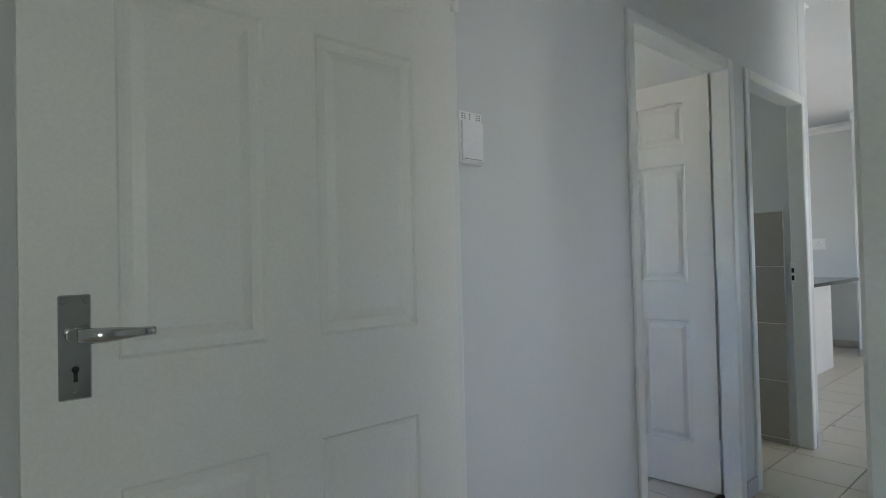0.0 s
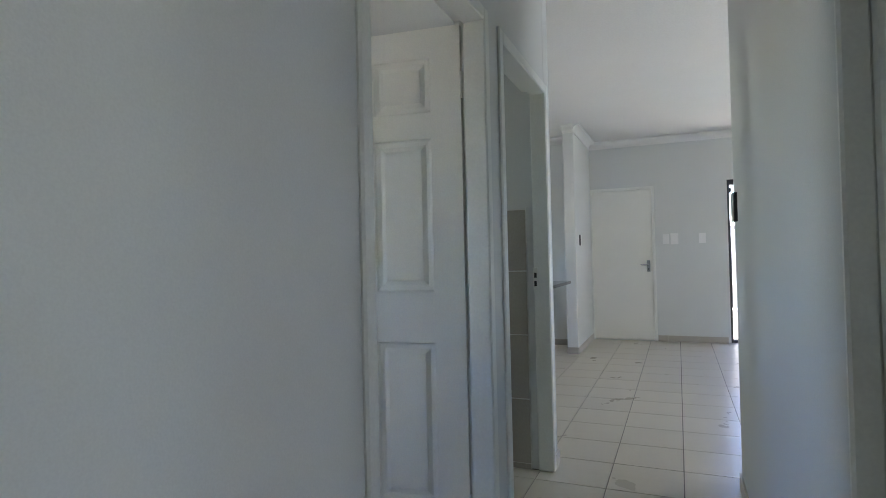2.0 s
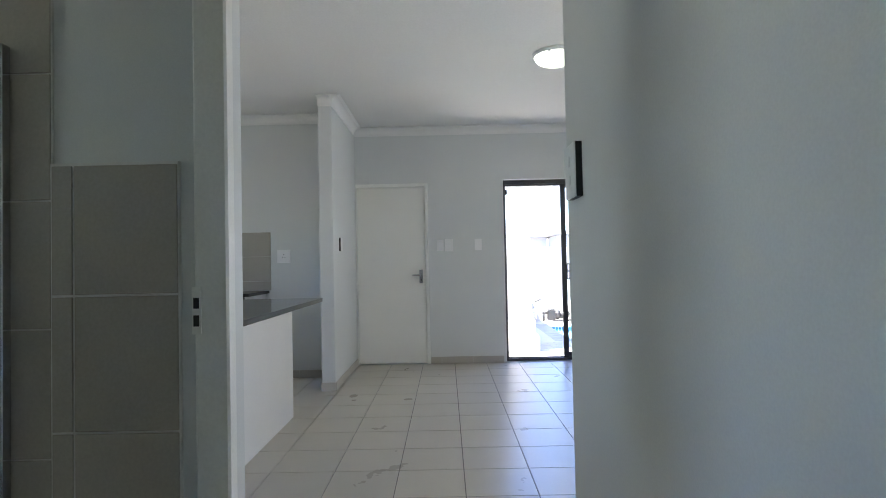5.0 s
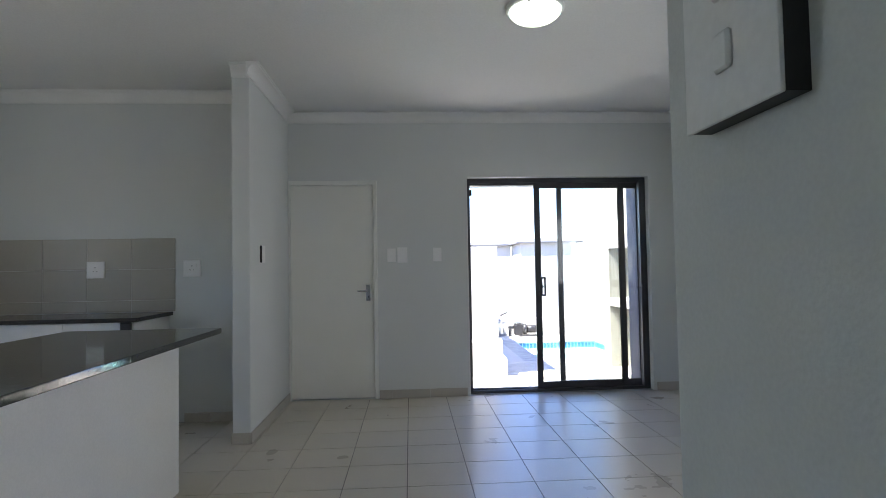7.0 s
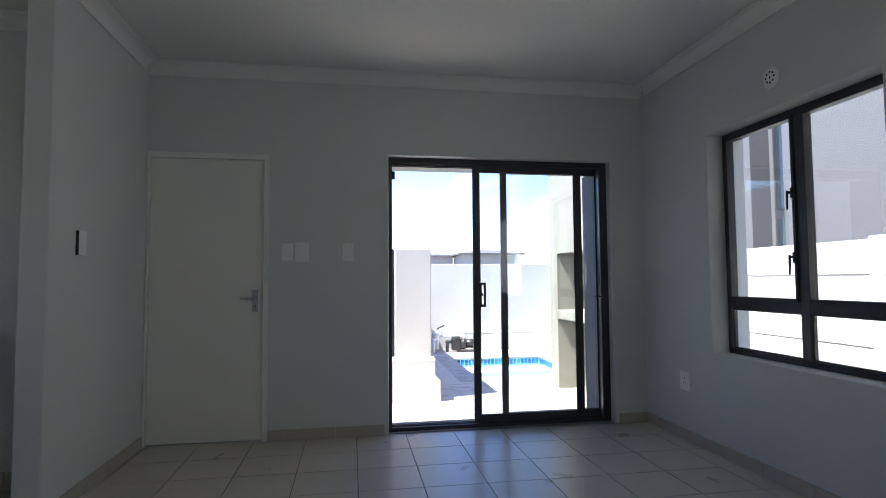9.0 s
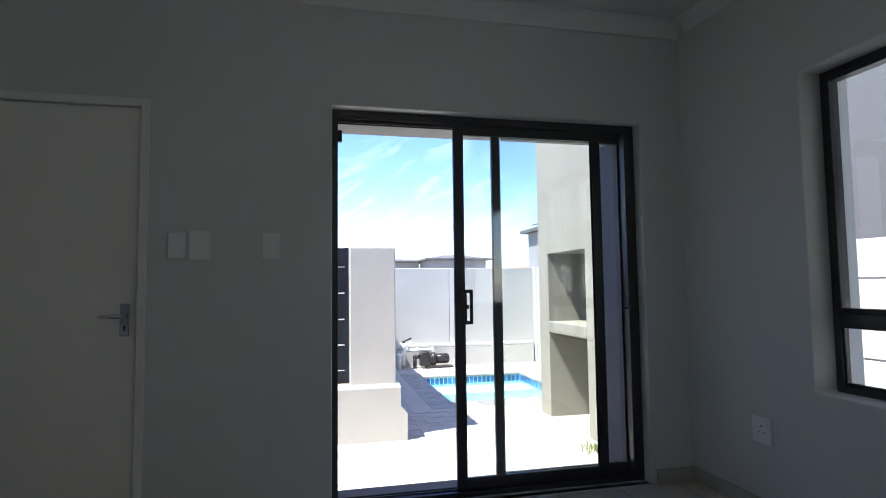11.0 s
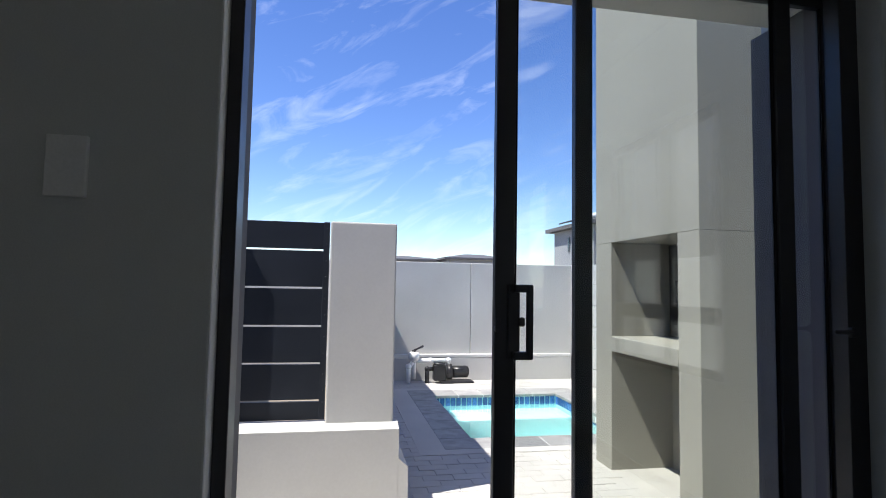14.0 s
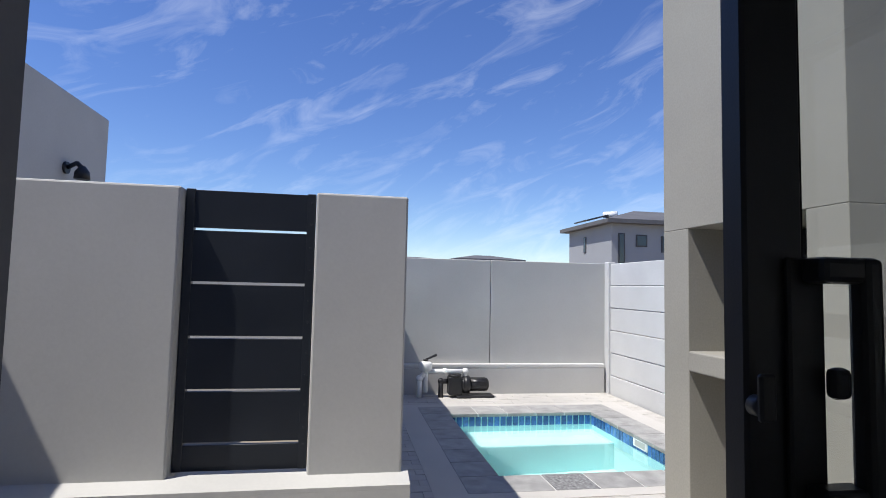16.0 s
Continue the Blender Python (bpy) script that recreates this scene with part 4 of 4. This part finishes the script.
grid = [[bm.verts.new((PX0 + 0.001 + (PX1 - PX0 - 0.002) * i / nx, PY0 + 0.001 + (PY1 - PY0 - 0.002) * j / ny, WZ)) for j in range(ny + 1)] for i in range(nx + 1)]
for i in range(nx):
    for j in range(ny):
        bm.faces.new((grid[i][j], grid[i + 1][j], grid[i + 1][j + 1], grid[i][j + 1]))
water = part("water", bm, M["water"], poolw, "clear turquoise pool water", keep=True)
water.visible_shadow = False
bm = bmesh.new()
box(bm, -0.0265, -0.006, -0.055, 0.0265, 0.0, 0.055, 0.002)
mos = part("mosaic_tile", bm, M["mosaic"], poolw)
mos.location = (PX0 + 0.034, PY1 - 0.001, G - 0.085)
for k in range(1, 30):
    o = new("mosaic_tile", mos.data)
    o.parent, o.location = poolw, (PX0 + 0.034 + k * 0.0637, PY1 - 0.001, G - 0.085)
for k in range(30):
    o = new("mosaic_tile", mos.data)
    o.parent, o.matrix_local = poolw, pose(PX0 + 0.034 + k * 0.0637, PY0 + 0.001, G - 0.085, 0, 0, 180)
for k in range(23):
    for x, r in ((PX1 - 0.001, -90), (PX0 + 0.001, 90)):
        o = new("mosaic_tile", mos.data)
        o.parent, o.matrix_local = poolw, pose(x, PY0 + 0.05 + k * 0.0677, G - 0.085, 0, 0, r)
bm = bmesh.new()
box(bm, 12.945, PY0, G - 0.10, 13.185, PY0 + 0.012, G - 0.018, 0.003)
part("weir_frame", bm, M["pvc"], poolw, "white plastic skimmer weir frame")
bm = bmesh.new()
box(bm, 12.98, PY0 + 0.0121, G - 0.085, 13.15, PY0 + 0.0135, G - 0.036)
part("weir_flap", bm, M["plaster"], poolw, "grey weir flap")


bm = bmesh.new()
for x0, y0, x1, y1 in ((PX0 - 0.29, PY0 - 0.29, PX0 + 0.012, PY1 + 0.27), (PX1 - 0.012, PY0 - 0.29, PX1 + 0.35, PY1 + 0.27), (PX0 + 0.0121, PY0 - 0.29, PX1 - 0.0121, PY0 + 0.012), (PX0 + 0.0121, PY1 - 0.012, PX1 - 0.0121, PY1 + 0.27)):
    box(bm, x0, y0, G - 0.026, x1, y1, G + 0.001)
part("coping_mortar", bm, M["coping_white"], poolw, "pale mortar between the coping slabs")


def slab(x0, y0, x1, y1, material="slate", name="coping_slab"):
    bm = bmesh.new()
    box(bm, x0 + 0.005, y0 + 0.005, G - 0.028, x1 - 0.005, y1 - 0.005, G + 0.007, 0.005, 2)
    return part(name, bm, M[material], poolw, "pebble-topped skimmer lid" if material == "pebble" else "")


for k in range(5):
    a, b = PY0 + k * 0.318, PY0 + (k + 1) * 0.318
    slab(PX1 - 0.02, a, PX1 + 0.36, b)
    slab(PX0 - 0.30, a, PX0 + 0.02, b, "pebble" if k == 3 else "slate", "skimmer_lid" if k == 3 else "coping_slab")
for k in range(8):
    a, b = PX0 - 0.30 + k * 0.3219, PX0 - 0.30 + (k + 1) * 0.3219
    slab(a, PY0 - 0.30, b, PY0 + 0.02)
    slab(a, PY1 - 0.02, b, PY1 + 0.28)

# braai
br = thing("built_in_braai", "olive-grey plastered built-in barbecue with firebox and wood store", "barbecue", (0, 0, 0))
b0, b1, nf, nb = 10.20, 11.50, -2.393, -3.00
bm = bmesh.new()
box(bm, b0, nb - 0.10, G - 0.04, 10.410, nf, 1.4515, 0.003)
part("pier", bm, M["braai"], br)
bm = bmesh.new()
box(bm, 11.250, nb - 0.10, G - 0.04, b1, nf, 1.4515, 0.003)
part("pier", bm, M["braai"], br)
bm = bmesh.new()
box(bm, b0, nb - 0.10, 1.452, b1, nf, 3.6, 0.003)
part("chimney", bm, M["braai"], br)
bm = bmesh.new()
box(bm, 10.4095, nb - 0.10, 0.628, 11.2505, nf + 0.004, 0.742, 0.008, 2)
part("hearth_slab", bm, M["braai"], br)
bm = bmesh.new()
box(bm, 10.4095, nb - 0.10, G - 0.04, 11.2505, nb + 0.10, 1.4515)
part("back", bm, M["braai"], br)
bm = bmesh.new()
box(bm, 10.72, nb + 0.101, 0.744, 11.24, nb + 0.125, 1.44, 0.003)
fd = part("fire_door", bm, M["firesteel"], br, "black steel door inside the firebox")
bm = bmesh.new()
rod(bm, (11.12, nb + 0.150, 1.00), (11.12, nb + 0.150, 1.17), 0.008, n=10)
for z in (1.01, 1.16):
    rod(bm, (11.12, nb + 0.122, z), (11.12, nb + 0.150, z), 0.007, n=10)
part("handle", bm, M["black"], fd)

bm = bmesh.new()
box(bm, 10.36, SY + 0.07, G - 0.04, 10.52, nb - 0.102, 3.2, 0.01)
tagged(part("wall_return", bm, M["neighbour"]), "grey plastered wall between barbecue and boundary", "wall", kind="structure")

# own garage block beside the gate, and its lamp
outdoor("wall_garage", (OUT + 0.001, 1.850, G - 0.04), (14.02, 6.0, 2.60), "plaster", "grey plastered garage block with a flat parapet")
ol = thing("outdoor_wall_lamp", "black curved outdoor wall lamp on the garage wall", "wall lamp", (13.25, 1.85, 1.98))
bm = bmesh.new()
rod(bm, (0, 0, 0), (0, -0.02, 0), 0.05, n=18)
part("base", bm, M["black"], ol)
bm = bmesh.new()
rod(bm, (0, -0.015, 0), (0, -0.09, 0.045), 0.018, n=12)
rod(bm, (0, -0.085, 0.045), (0, -0.13, 0.0), 0.018, n=12)
part("arm", bm, M["black"], ol)
bm = bmesh.new()
lathe(bm, ((0.02, 0.02), (0.055, -0.03), (0.060, -0.09), (0.05, -0.09)), Matrix.Translation((0, -0.13, 0.0)), 20)
part("shade", bm, M["black"], ol)

# pool pump
pump = thing("pool_pump", "black pool pump with white pipework on a small base", "pool pump", (15.0, -1.95, G), 90)
bm = bmesh.new()
box(bm, -0.30, -0.10, 0.0, 0.16, 0.10, 0.03, 0.006)
part("base", bm, M["pump"], pump)
bm = bmesh.new()
rod(bm, (-0.22, 0, 0.15), (0.0, 0, 0.15), 0.078, n=24)
rod(bm, (-0.24, 0, 0.15), (-0.22, 0, 0.15), 0.055, 0.078, n=24)
for k in range(12):
    a = k * math.pi / 6
    box(bm, -0.20, 0.078 * math.cos(a) - 0.004, 0.15 + 0.078 * math.sin(a) - 0.004, -0.02, 0.078 * math.cos(a) + 0.004, 0.15 + 0.078 * math.sin(a) + 0.004)
part("motor", bm, M["pump"], pump)
bm = bmesh.new()
rod(bm, (0.0, 0, 0.15), (0.07, 0, 0.15), 0.105, n=28)
rod(bm, (0.07, 0, 0.15), (0.10, 0, 0.15), 0.105, 0.07, n=28)
part("volute", bm, M["pump"], pump)
bm = bmesh.new()
box(bm, 0.09, -0.075, 0.03, 0.26, 0.075, 0.25, 0.02, 3)
rod(bm, (0.175, 0, 0.24), (0.175, 0, 0.275), 0.078, n=24)
box(bm, 0.12, -0.01, 0.27, 0.23, 0.01, 0.295, 0.004)
part("strainer", bm, M["pump"], pump)
bm = bmesh.new()
for a, b in (((0.05, 0, 0.24), (0.05, 0, 0.31)), ((0.05, 0, 0.305), (0.55, 0, 0.305)), ((0.535, 0, 0.06), (0.535, 0, 0.40)), ((0.61, 0.03, 0.0), (0.61, 0.03, 0.24)), ((0.61, 0.03, 0.22), (0.535, 0, 0.30))):
    rod(bm, a, b, 0.030, n=14)
for c in ((0.05, 0, 0.305), (0.30, 0, 0.305), (0.535, 0, 0.305), (0.61, 0.03, 0.23)):
    bmesh.ops.create_uvsphere(bm, u_segments=14, v_segments=10, radius=0.042, matrix=Matrix.Translation(c))
part("pipework", bm, M["pvc"], pump, "white plastic pipes and elbows")
bm = bmesh.new()
rod(bm, (0.25, 0, 0.19), (0.355, 0, 0.19), 0.030, n=14)
rod(bm, (0.345, 0, 0.20), (0.345, 0, -0.01), 0.030, n=14)
bmesh.ops.create_uvsphere(bm, u_segments=14, v_segments=10, radius=0.038, matrix=Matrix.Translation((0.345, 0, 0.19)))
part("suction_pipe", bm, M["pump"], pump)
bm = bmesh.new()
lathe(bm, ((0.05, 0.31), (0.075, 0.33), (0.078, 0.40), (0.06, 0.42), (0.025, 0.43)), Matrix.Translation((0.535, 0, 0)), 24)
part("valve_body", bm, M["pvc"], pump)
bm = bmesh.new()
rod(bm, (0.535, 0, 0.425), (0.535, 0, 0.455), 0.03, n=14)
rod(bm, (0.535, 0, 0.45), (0.40, -0.03, 0.50), 0.012, 0.016, n=10)
part("valve_lever", bm, M["black"], pump)
# ---- houses beyond the walls ----


def far_house(label, at, turn, w, d, h, roof, over=0.5, rise=1.5, windows=(), walls="house"):
    """A house with hipped roof; windows: (face, along, z, width, height)."""
    o = thing("house", label, "house", at, turn)
    bm = bmesh.new()
    box(bm, -w / 2, -d / 2, -0.3, w / 2, d / 2, h)
    part("wall", bm, M[walls], o)
    bm = bmesh.new()
    a, b, ridge = w / 2 + over, d / 2 + over, max(abs(w - d) / 2, 0.02)
    low = [bm.verts.new(c) for c in ((-a, -b, h), (a, -b, h), (a, b, h), (-a, b, h))]
    eav = [bm.verts.new((v.co.x, v.co.y, h + 0.18)) for v in low]
    rg = [bm.verts.new(c) for c in (((-ridge, 0, h + 0.18 + rise), (ridge, 0, h + 0.18 + rise)) if w >= d else ((0, -ridge, h + 0.18 + rise), (0, ridge, h + 0.18 + rise)))]
    bm.faces.new(low[::-1])
    for i in range(4):
        bm.faces.new((low[i], low[(i + 1) % 4], eav[(i + 1) % 4], eav[i]))
    if w >= d:
        bm.faces.new((eav[0], eav[1], rg[1], rg[0]))
        bm.faces.new((eav[2], eav[3], rg[0], rg[1]))
        bm.faces.new((eav[1], eav[2], rg[1]))
        bm.faces.new((eav[3], eav[0], rg[0]))
    else:
        bm.faces.new((eav[1], eav[2], rg[1], rg[0]))
        bm.faces.new((eav[3], eav[0], rg[0], rg[1]))
        bm.faces.new((eav[0], eav[1], rg[0]))
        bm.faces.new((eav[2], eav[3], rg[1]))
    part("roof", bm, M[roof], o)
    for face, along, z, ww, hh in windows:
        bm = bmesh.new()
        if face == "x":
            box(bm, -w / 2 - 0.04, along - ww / 2, z, -w / 2 + 0.02, along + ww / 2, z + hh, 0.01)
        else:
            box(bm, along - ww / 2, d / 2 - 0.02, z, along + ww / 2, d / 2 + 0.04, z + hh, 0.01)
        wd = part("window", bm, M["alu"], o)
        bm = bmesh.new()
        if face == "x":
            box(bm, -w / 2 - 0.045, along - ww / 2 + 0.06, z + 0.06, -w / 2 - 0.035, along + ww / 2 - 0.06, z + hh - 0.06)
        else:
            box(bm, along - ww / 2 + 0.06, d / 2 + 0.035, z + 0.06, along + ww / 2 - 0.06, d / 2 + 0.045, z + hh - 0.06)
        part("pane", bm, M["darkglass"], wd)
    return o


house = far_house("grey two-storey house with tiled hip roof", (33.36, -16.40, G - 0.4), 0.0, 4.7, 9.0, 4.70, "roof", 0.38, 0.78,
                  (("x", 4.04, 2.4, 0.32, 1.88), ("x", 3.08, 3.70, 0.54, 0.54), ("x", 1.75, 3.48, 0.75, 0.74), ("y", 0.38, 3.54, 0.26, 0.78)))
gy = thing("solar_geyser", "white solar geyser tank with dark collector on the roof", "solar geyser", (33.25, -12.90, 4.58))
bm = bmesh.new()
rod(bm, (0.28, 0.16, 0.20), (-0.12, -0.36, 0.20), 0.15, n=18)
part("tank", bm, M["pvc"], gy)
bm = bmesh.new()
box(bm, -0.15, 0.0, 0.0, 1.35, 1.15, 0.07)
bmesh.ops.rotate(bm, verts=bm.verts, matrix=Matrix.Rotation(radians(-15.0), 3, "X"))
bmesh.ops.translate(bm, verts=bm.verts, vec=(0.1, 0.05, 0.12))
part("collector", bm, M["alu"], gy, "dark glazed solar collector")
far_house("low grey house with hip roof in the distance", (66.2, -14.85, G - 0.4), 2.0, 4.6, 6.4, 4.52, "roof", 0.6, 0.5, ())
far_house("low house with grey hip roof in the distance", (71.0, -6.7, G - 0.4), -2.0, 6.0, 9.6, 4.44, "roof", 0.6, 0.45, ())
far_house("distant house with terracotta roof", (82.0, -29.35, G - 0.4), 4.0, 8.0, 5.0, 3.36, "terracotta", 0.5, 0.9, (("x", 0.8, 3.0, 1.0, 0.8), ("x", -1.2, 3.0, 1.0, 0.8)))

# neighbour beyond the window
nh = thing("neighbour_house", "tall grey plastered neighbour house with tall glazed strip", "house", (0, 0.2, 0))
bm = bmesh.new()
box(bm, -2.0, -9.0, -0.3, 10.43, -5.2, 7.0, 0.01)
part("wall", bm, M["neighbour"], nh)
bm = bmesh.new()
box(bm, 10.431, -9.0, -0.3, 11.3, -5.75, 7.0, 0.01)
part("side_wall", bm, M["neighbour"], nh)
bm = bmesh.new()
box(bm, 10.78, -5.749, 0.6, 11.16, -5.70, 6.0)
nw = part("window", bm, M["alu"], nh)
for z in (0.7, 2.05, 3.4, 4.75):
    bm = bmesh.new()
    box(bm, 10.82, -5.699, z, 11.12, -5.692, z + 1.22)
    part("pane", bm, M["darkglass"], nw)
bm = bmesh.new()
rod(bm, (10.50, -5.70, -0.3), (10.50, -5.70, 6.9), 0.04, n=14)
part("downpipe", bm, M["neighbour"], nh)
bm = bmesh.new()
box(bm, 11.301, -9.0, -0.3, 13.5, -5.45, 4.2, 0.01)
part("wing", bm, M["neighbour"], nh)

# grass tuft by the barbecue
bm = bmesh.new()
rng = random.Random(4)
for k in range(700):
    x, y = 10.04 + rng.gauss(0, 0.085), -2.42 + rng.gauss(0, 0.13)
    if x > 10.205 and y < nf:
        continue
    h, a, lean = rng.uniform(0.02, 0.085), rng.uniform(0, 6.28), rng.uniform(0.0, 0.06)
    dx, dy = math.cos(a), math.sin(a)
    p = [bm.verts.new(c) for c in ((x - dy * 0.004, y + dx * 0.004, G - 0.01), (x + dy * 0.004, y - dx * 0.004, G - 0.01), (x + dx * lean, y + dy * lean, G + h))]
    bm.faces.new(p)
tagged(part("grass", bm, M["grass"]), "small tuft of weedy grass in the paving", "grass", kind="stuff")

# ---- pieces: paving and floor tiles ----
pav = tagged(new("pavement"), "sunlit grey-beige cement pavers laid in rows", "paving", kind="structure")
bm = bmesh.new()
for x0, y0, x1, y1 in ((OUT + 0.001, SY + 0.07, PX0 - 0.30, 1.9), (PX1 + 0.36, SY + 0.07, BX - 0.002, -0.7), (PX0 - 0.3, PY1 + 0.28, PX1 + 0.36, -0.7), (PX0 - 0.3, SY + 0.07, PX1 + 0.36, PY0 - 0.3)):
    box(bm, x0, y0, G - 0.044, x1, y1, G - 0.0055)
part("sand_bed", bm, M["sand"], pav)
bm = bmesh.new()
for x0, y0, x1, y1 in ((PX0 - 0.42, PY0 - 0.50, PX0 - 0.293, PY1 + 0.50), (PX1 + 0.353, PY0 - 0.50, PX1 + 0.48, PY1 + 0.50), (PX0 - 0.2929, PY1 + 0.273, PX1 + 0.3529, PY1 + 0.50), (PX0 - 0.2929, PY0 - 0.50, PX1 + 0.3529, PY0 - 0.293)):
    box(bm, x0, y0, G - 0.0054, x1, y1, G + 0.0035)
part("mortar_border", bm, M["paver"], pav)
bm = bmesh.new()
box(bm, 0.002, 0.002, -0.03, 0.108, 0.218, 0.0, 0.004)
paver = part("paver", bm, M["paver"], pav)
spots = []
i = 0
x = OUT + 0.01
row = 0
while x < BX - 0.12:
    y = SY + 0.075 + (0.11 if row % 2 else 0.0)
    while y < 1.62:
        x0, x1, yy0, yy1 = x, x + 0.11, y, y + 0.22
        in_pool = x1 > PX0 - 0.30 and x0 < PX1 + 0.36 and yy1 > PY0 - 0.30 and yy0 < PY1 + 0.28
        in_wall = (x1 > PF and yy1 > -0.80) or (x1 > b0 and x0 < b1 and yy1 < nf + 0.2 and yy0 > nb - 0.12) or x0 < OUT
        if not in_pool and not in_wall:
            spots.append((x, y))
        y += 0.22
    x += 0.11
    row += 1
near = sorted(spots, key=lambda s: (s[0] - 10.4) ** 2 + (s[1] + 1.2) ** 2)
first = True
rng = random.Random(7)
for x, y in near[:290]:
    o = paver if first else new("paver", paver.data)
    first = False
    o.parent = pav
    o.location = (x, y, G + rng.uniform(-0.003, 0.002))
verts, faces = [], []
base = [v.co.copy() for v in paver.data.vertices]
polys = [tuple(p.vertices) for p in paver.data.polygons]
for x, y in near[290:]:
    k, dz = len(verts), rng.uniform(-0.003, 0.002)
    verts += [(c.x + x, c.y + y, c.z + G + dz) for c in base]
    faces += [tuple(k + q for q in p) for p in polys]
me = bpy.data.meshes.new("paver_field")
me.from_pydata(verts, [], faces)
me.materials.append(M["paver"])
pf = new("paver_field", me)
pf.parent = pav
tagged(pf, kind="stuff")

TP = 0.3565
rooms = ((0.862, R + 0.002, LB, L - 0.002), (LB, WIN + 0.002, KS, L - 0.002), (KS, WIN + 0.002, FAR - 0.002, NY - 0.002), (KS + 0.002, NY - 0.002, NX - 0.002, 4.39), (NX - 0.002, NY + 0.127, KIT - 0.002, 4.39), (-2.55, -2.55, 0.86, 1.14), (D1[0] + 0.04, L - 0.0015, D1[1] - 0.04, 3.99), (2.90, L - 0.0015, 3.75, 2.99), (-0.39, 1.272, 2.79, 3.99), (FAR - 0.003, SD[0] + 0.002, FAR + 0.05, SD[1] - 0.002), (FAR - 0.003, FD[0] + 0.03, FAR + 0.012, FD[1] - 0.03))
tile_mesh = None
small = []
for i in range(-32, 3):
    for j in range(-10, 12):
        x0, y0 = 8.26 + TP * i + 0.0028, 0.516 + TP * j + 0.0028
        x1, y1 = x0 + TP - 0.0056, y0 + TP - 0.0056
        main = x0 > 1.5 and y0 < 1.75
        found = []
        for rx0, ry0, rx1, ry1 in rooms:
            q = (max(x0, rx0), max(y0, ry0), min(x1, rx1), min(y1, ry1))
            if q[2] - q[0] > 0.008 and q[3] - q[1] > 0.008:
                found.append(q)
        found.sort(key=lambda q: -(q[2] - q[0]) * (q[3] - q[1]))
        kept = []
        for q in found:
            if not any(min(q[2], k[2]) - max(q[0], k[0]) > 1e-4 and min(q[3], k[3]) - max(q[1], k[1]) > 1e-4 for k in kept):
                kept.append(q)
        for a, b, c, d in kept:
            if (c - a) > TP - 0.0070 and (d - b) > TP - 0.0070 and main:
                if tile_mesh is None:
                    bm = bmesh.new()
                    box(bm, 0, 0, -0.008, TP - 0.0056, TP - 0.0056, 0)
                    o = part("tile", bm, M["tile"], floor)
                    tile_mesh = o.data
                else:
                    o = new("tile", tile_mesh)
                    o.parent = floor
                o.location = (a, b, 0)
            elif main:
                bm = bmesh.new()
                box(bm, a, b, -0.008, c, d, 0)
                part("tile", bm, M["tile"], floor)
            else:
                small.append((a, b, c, d))
bm = bmesh.new()
for a, b, c, d in small:
    box(bm, a, b, -0.008, c, d, 0)
tagged(part("tile_field", bm, M["tile"], floor), kind="stuff")
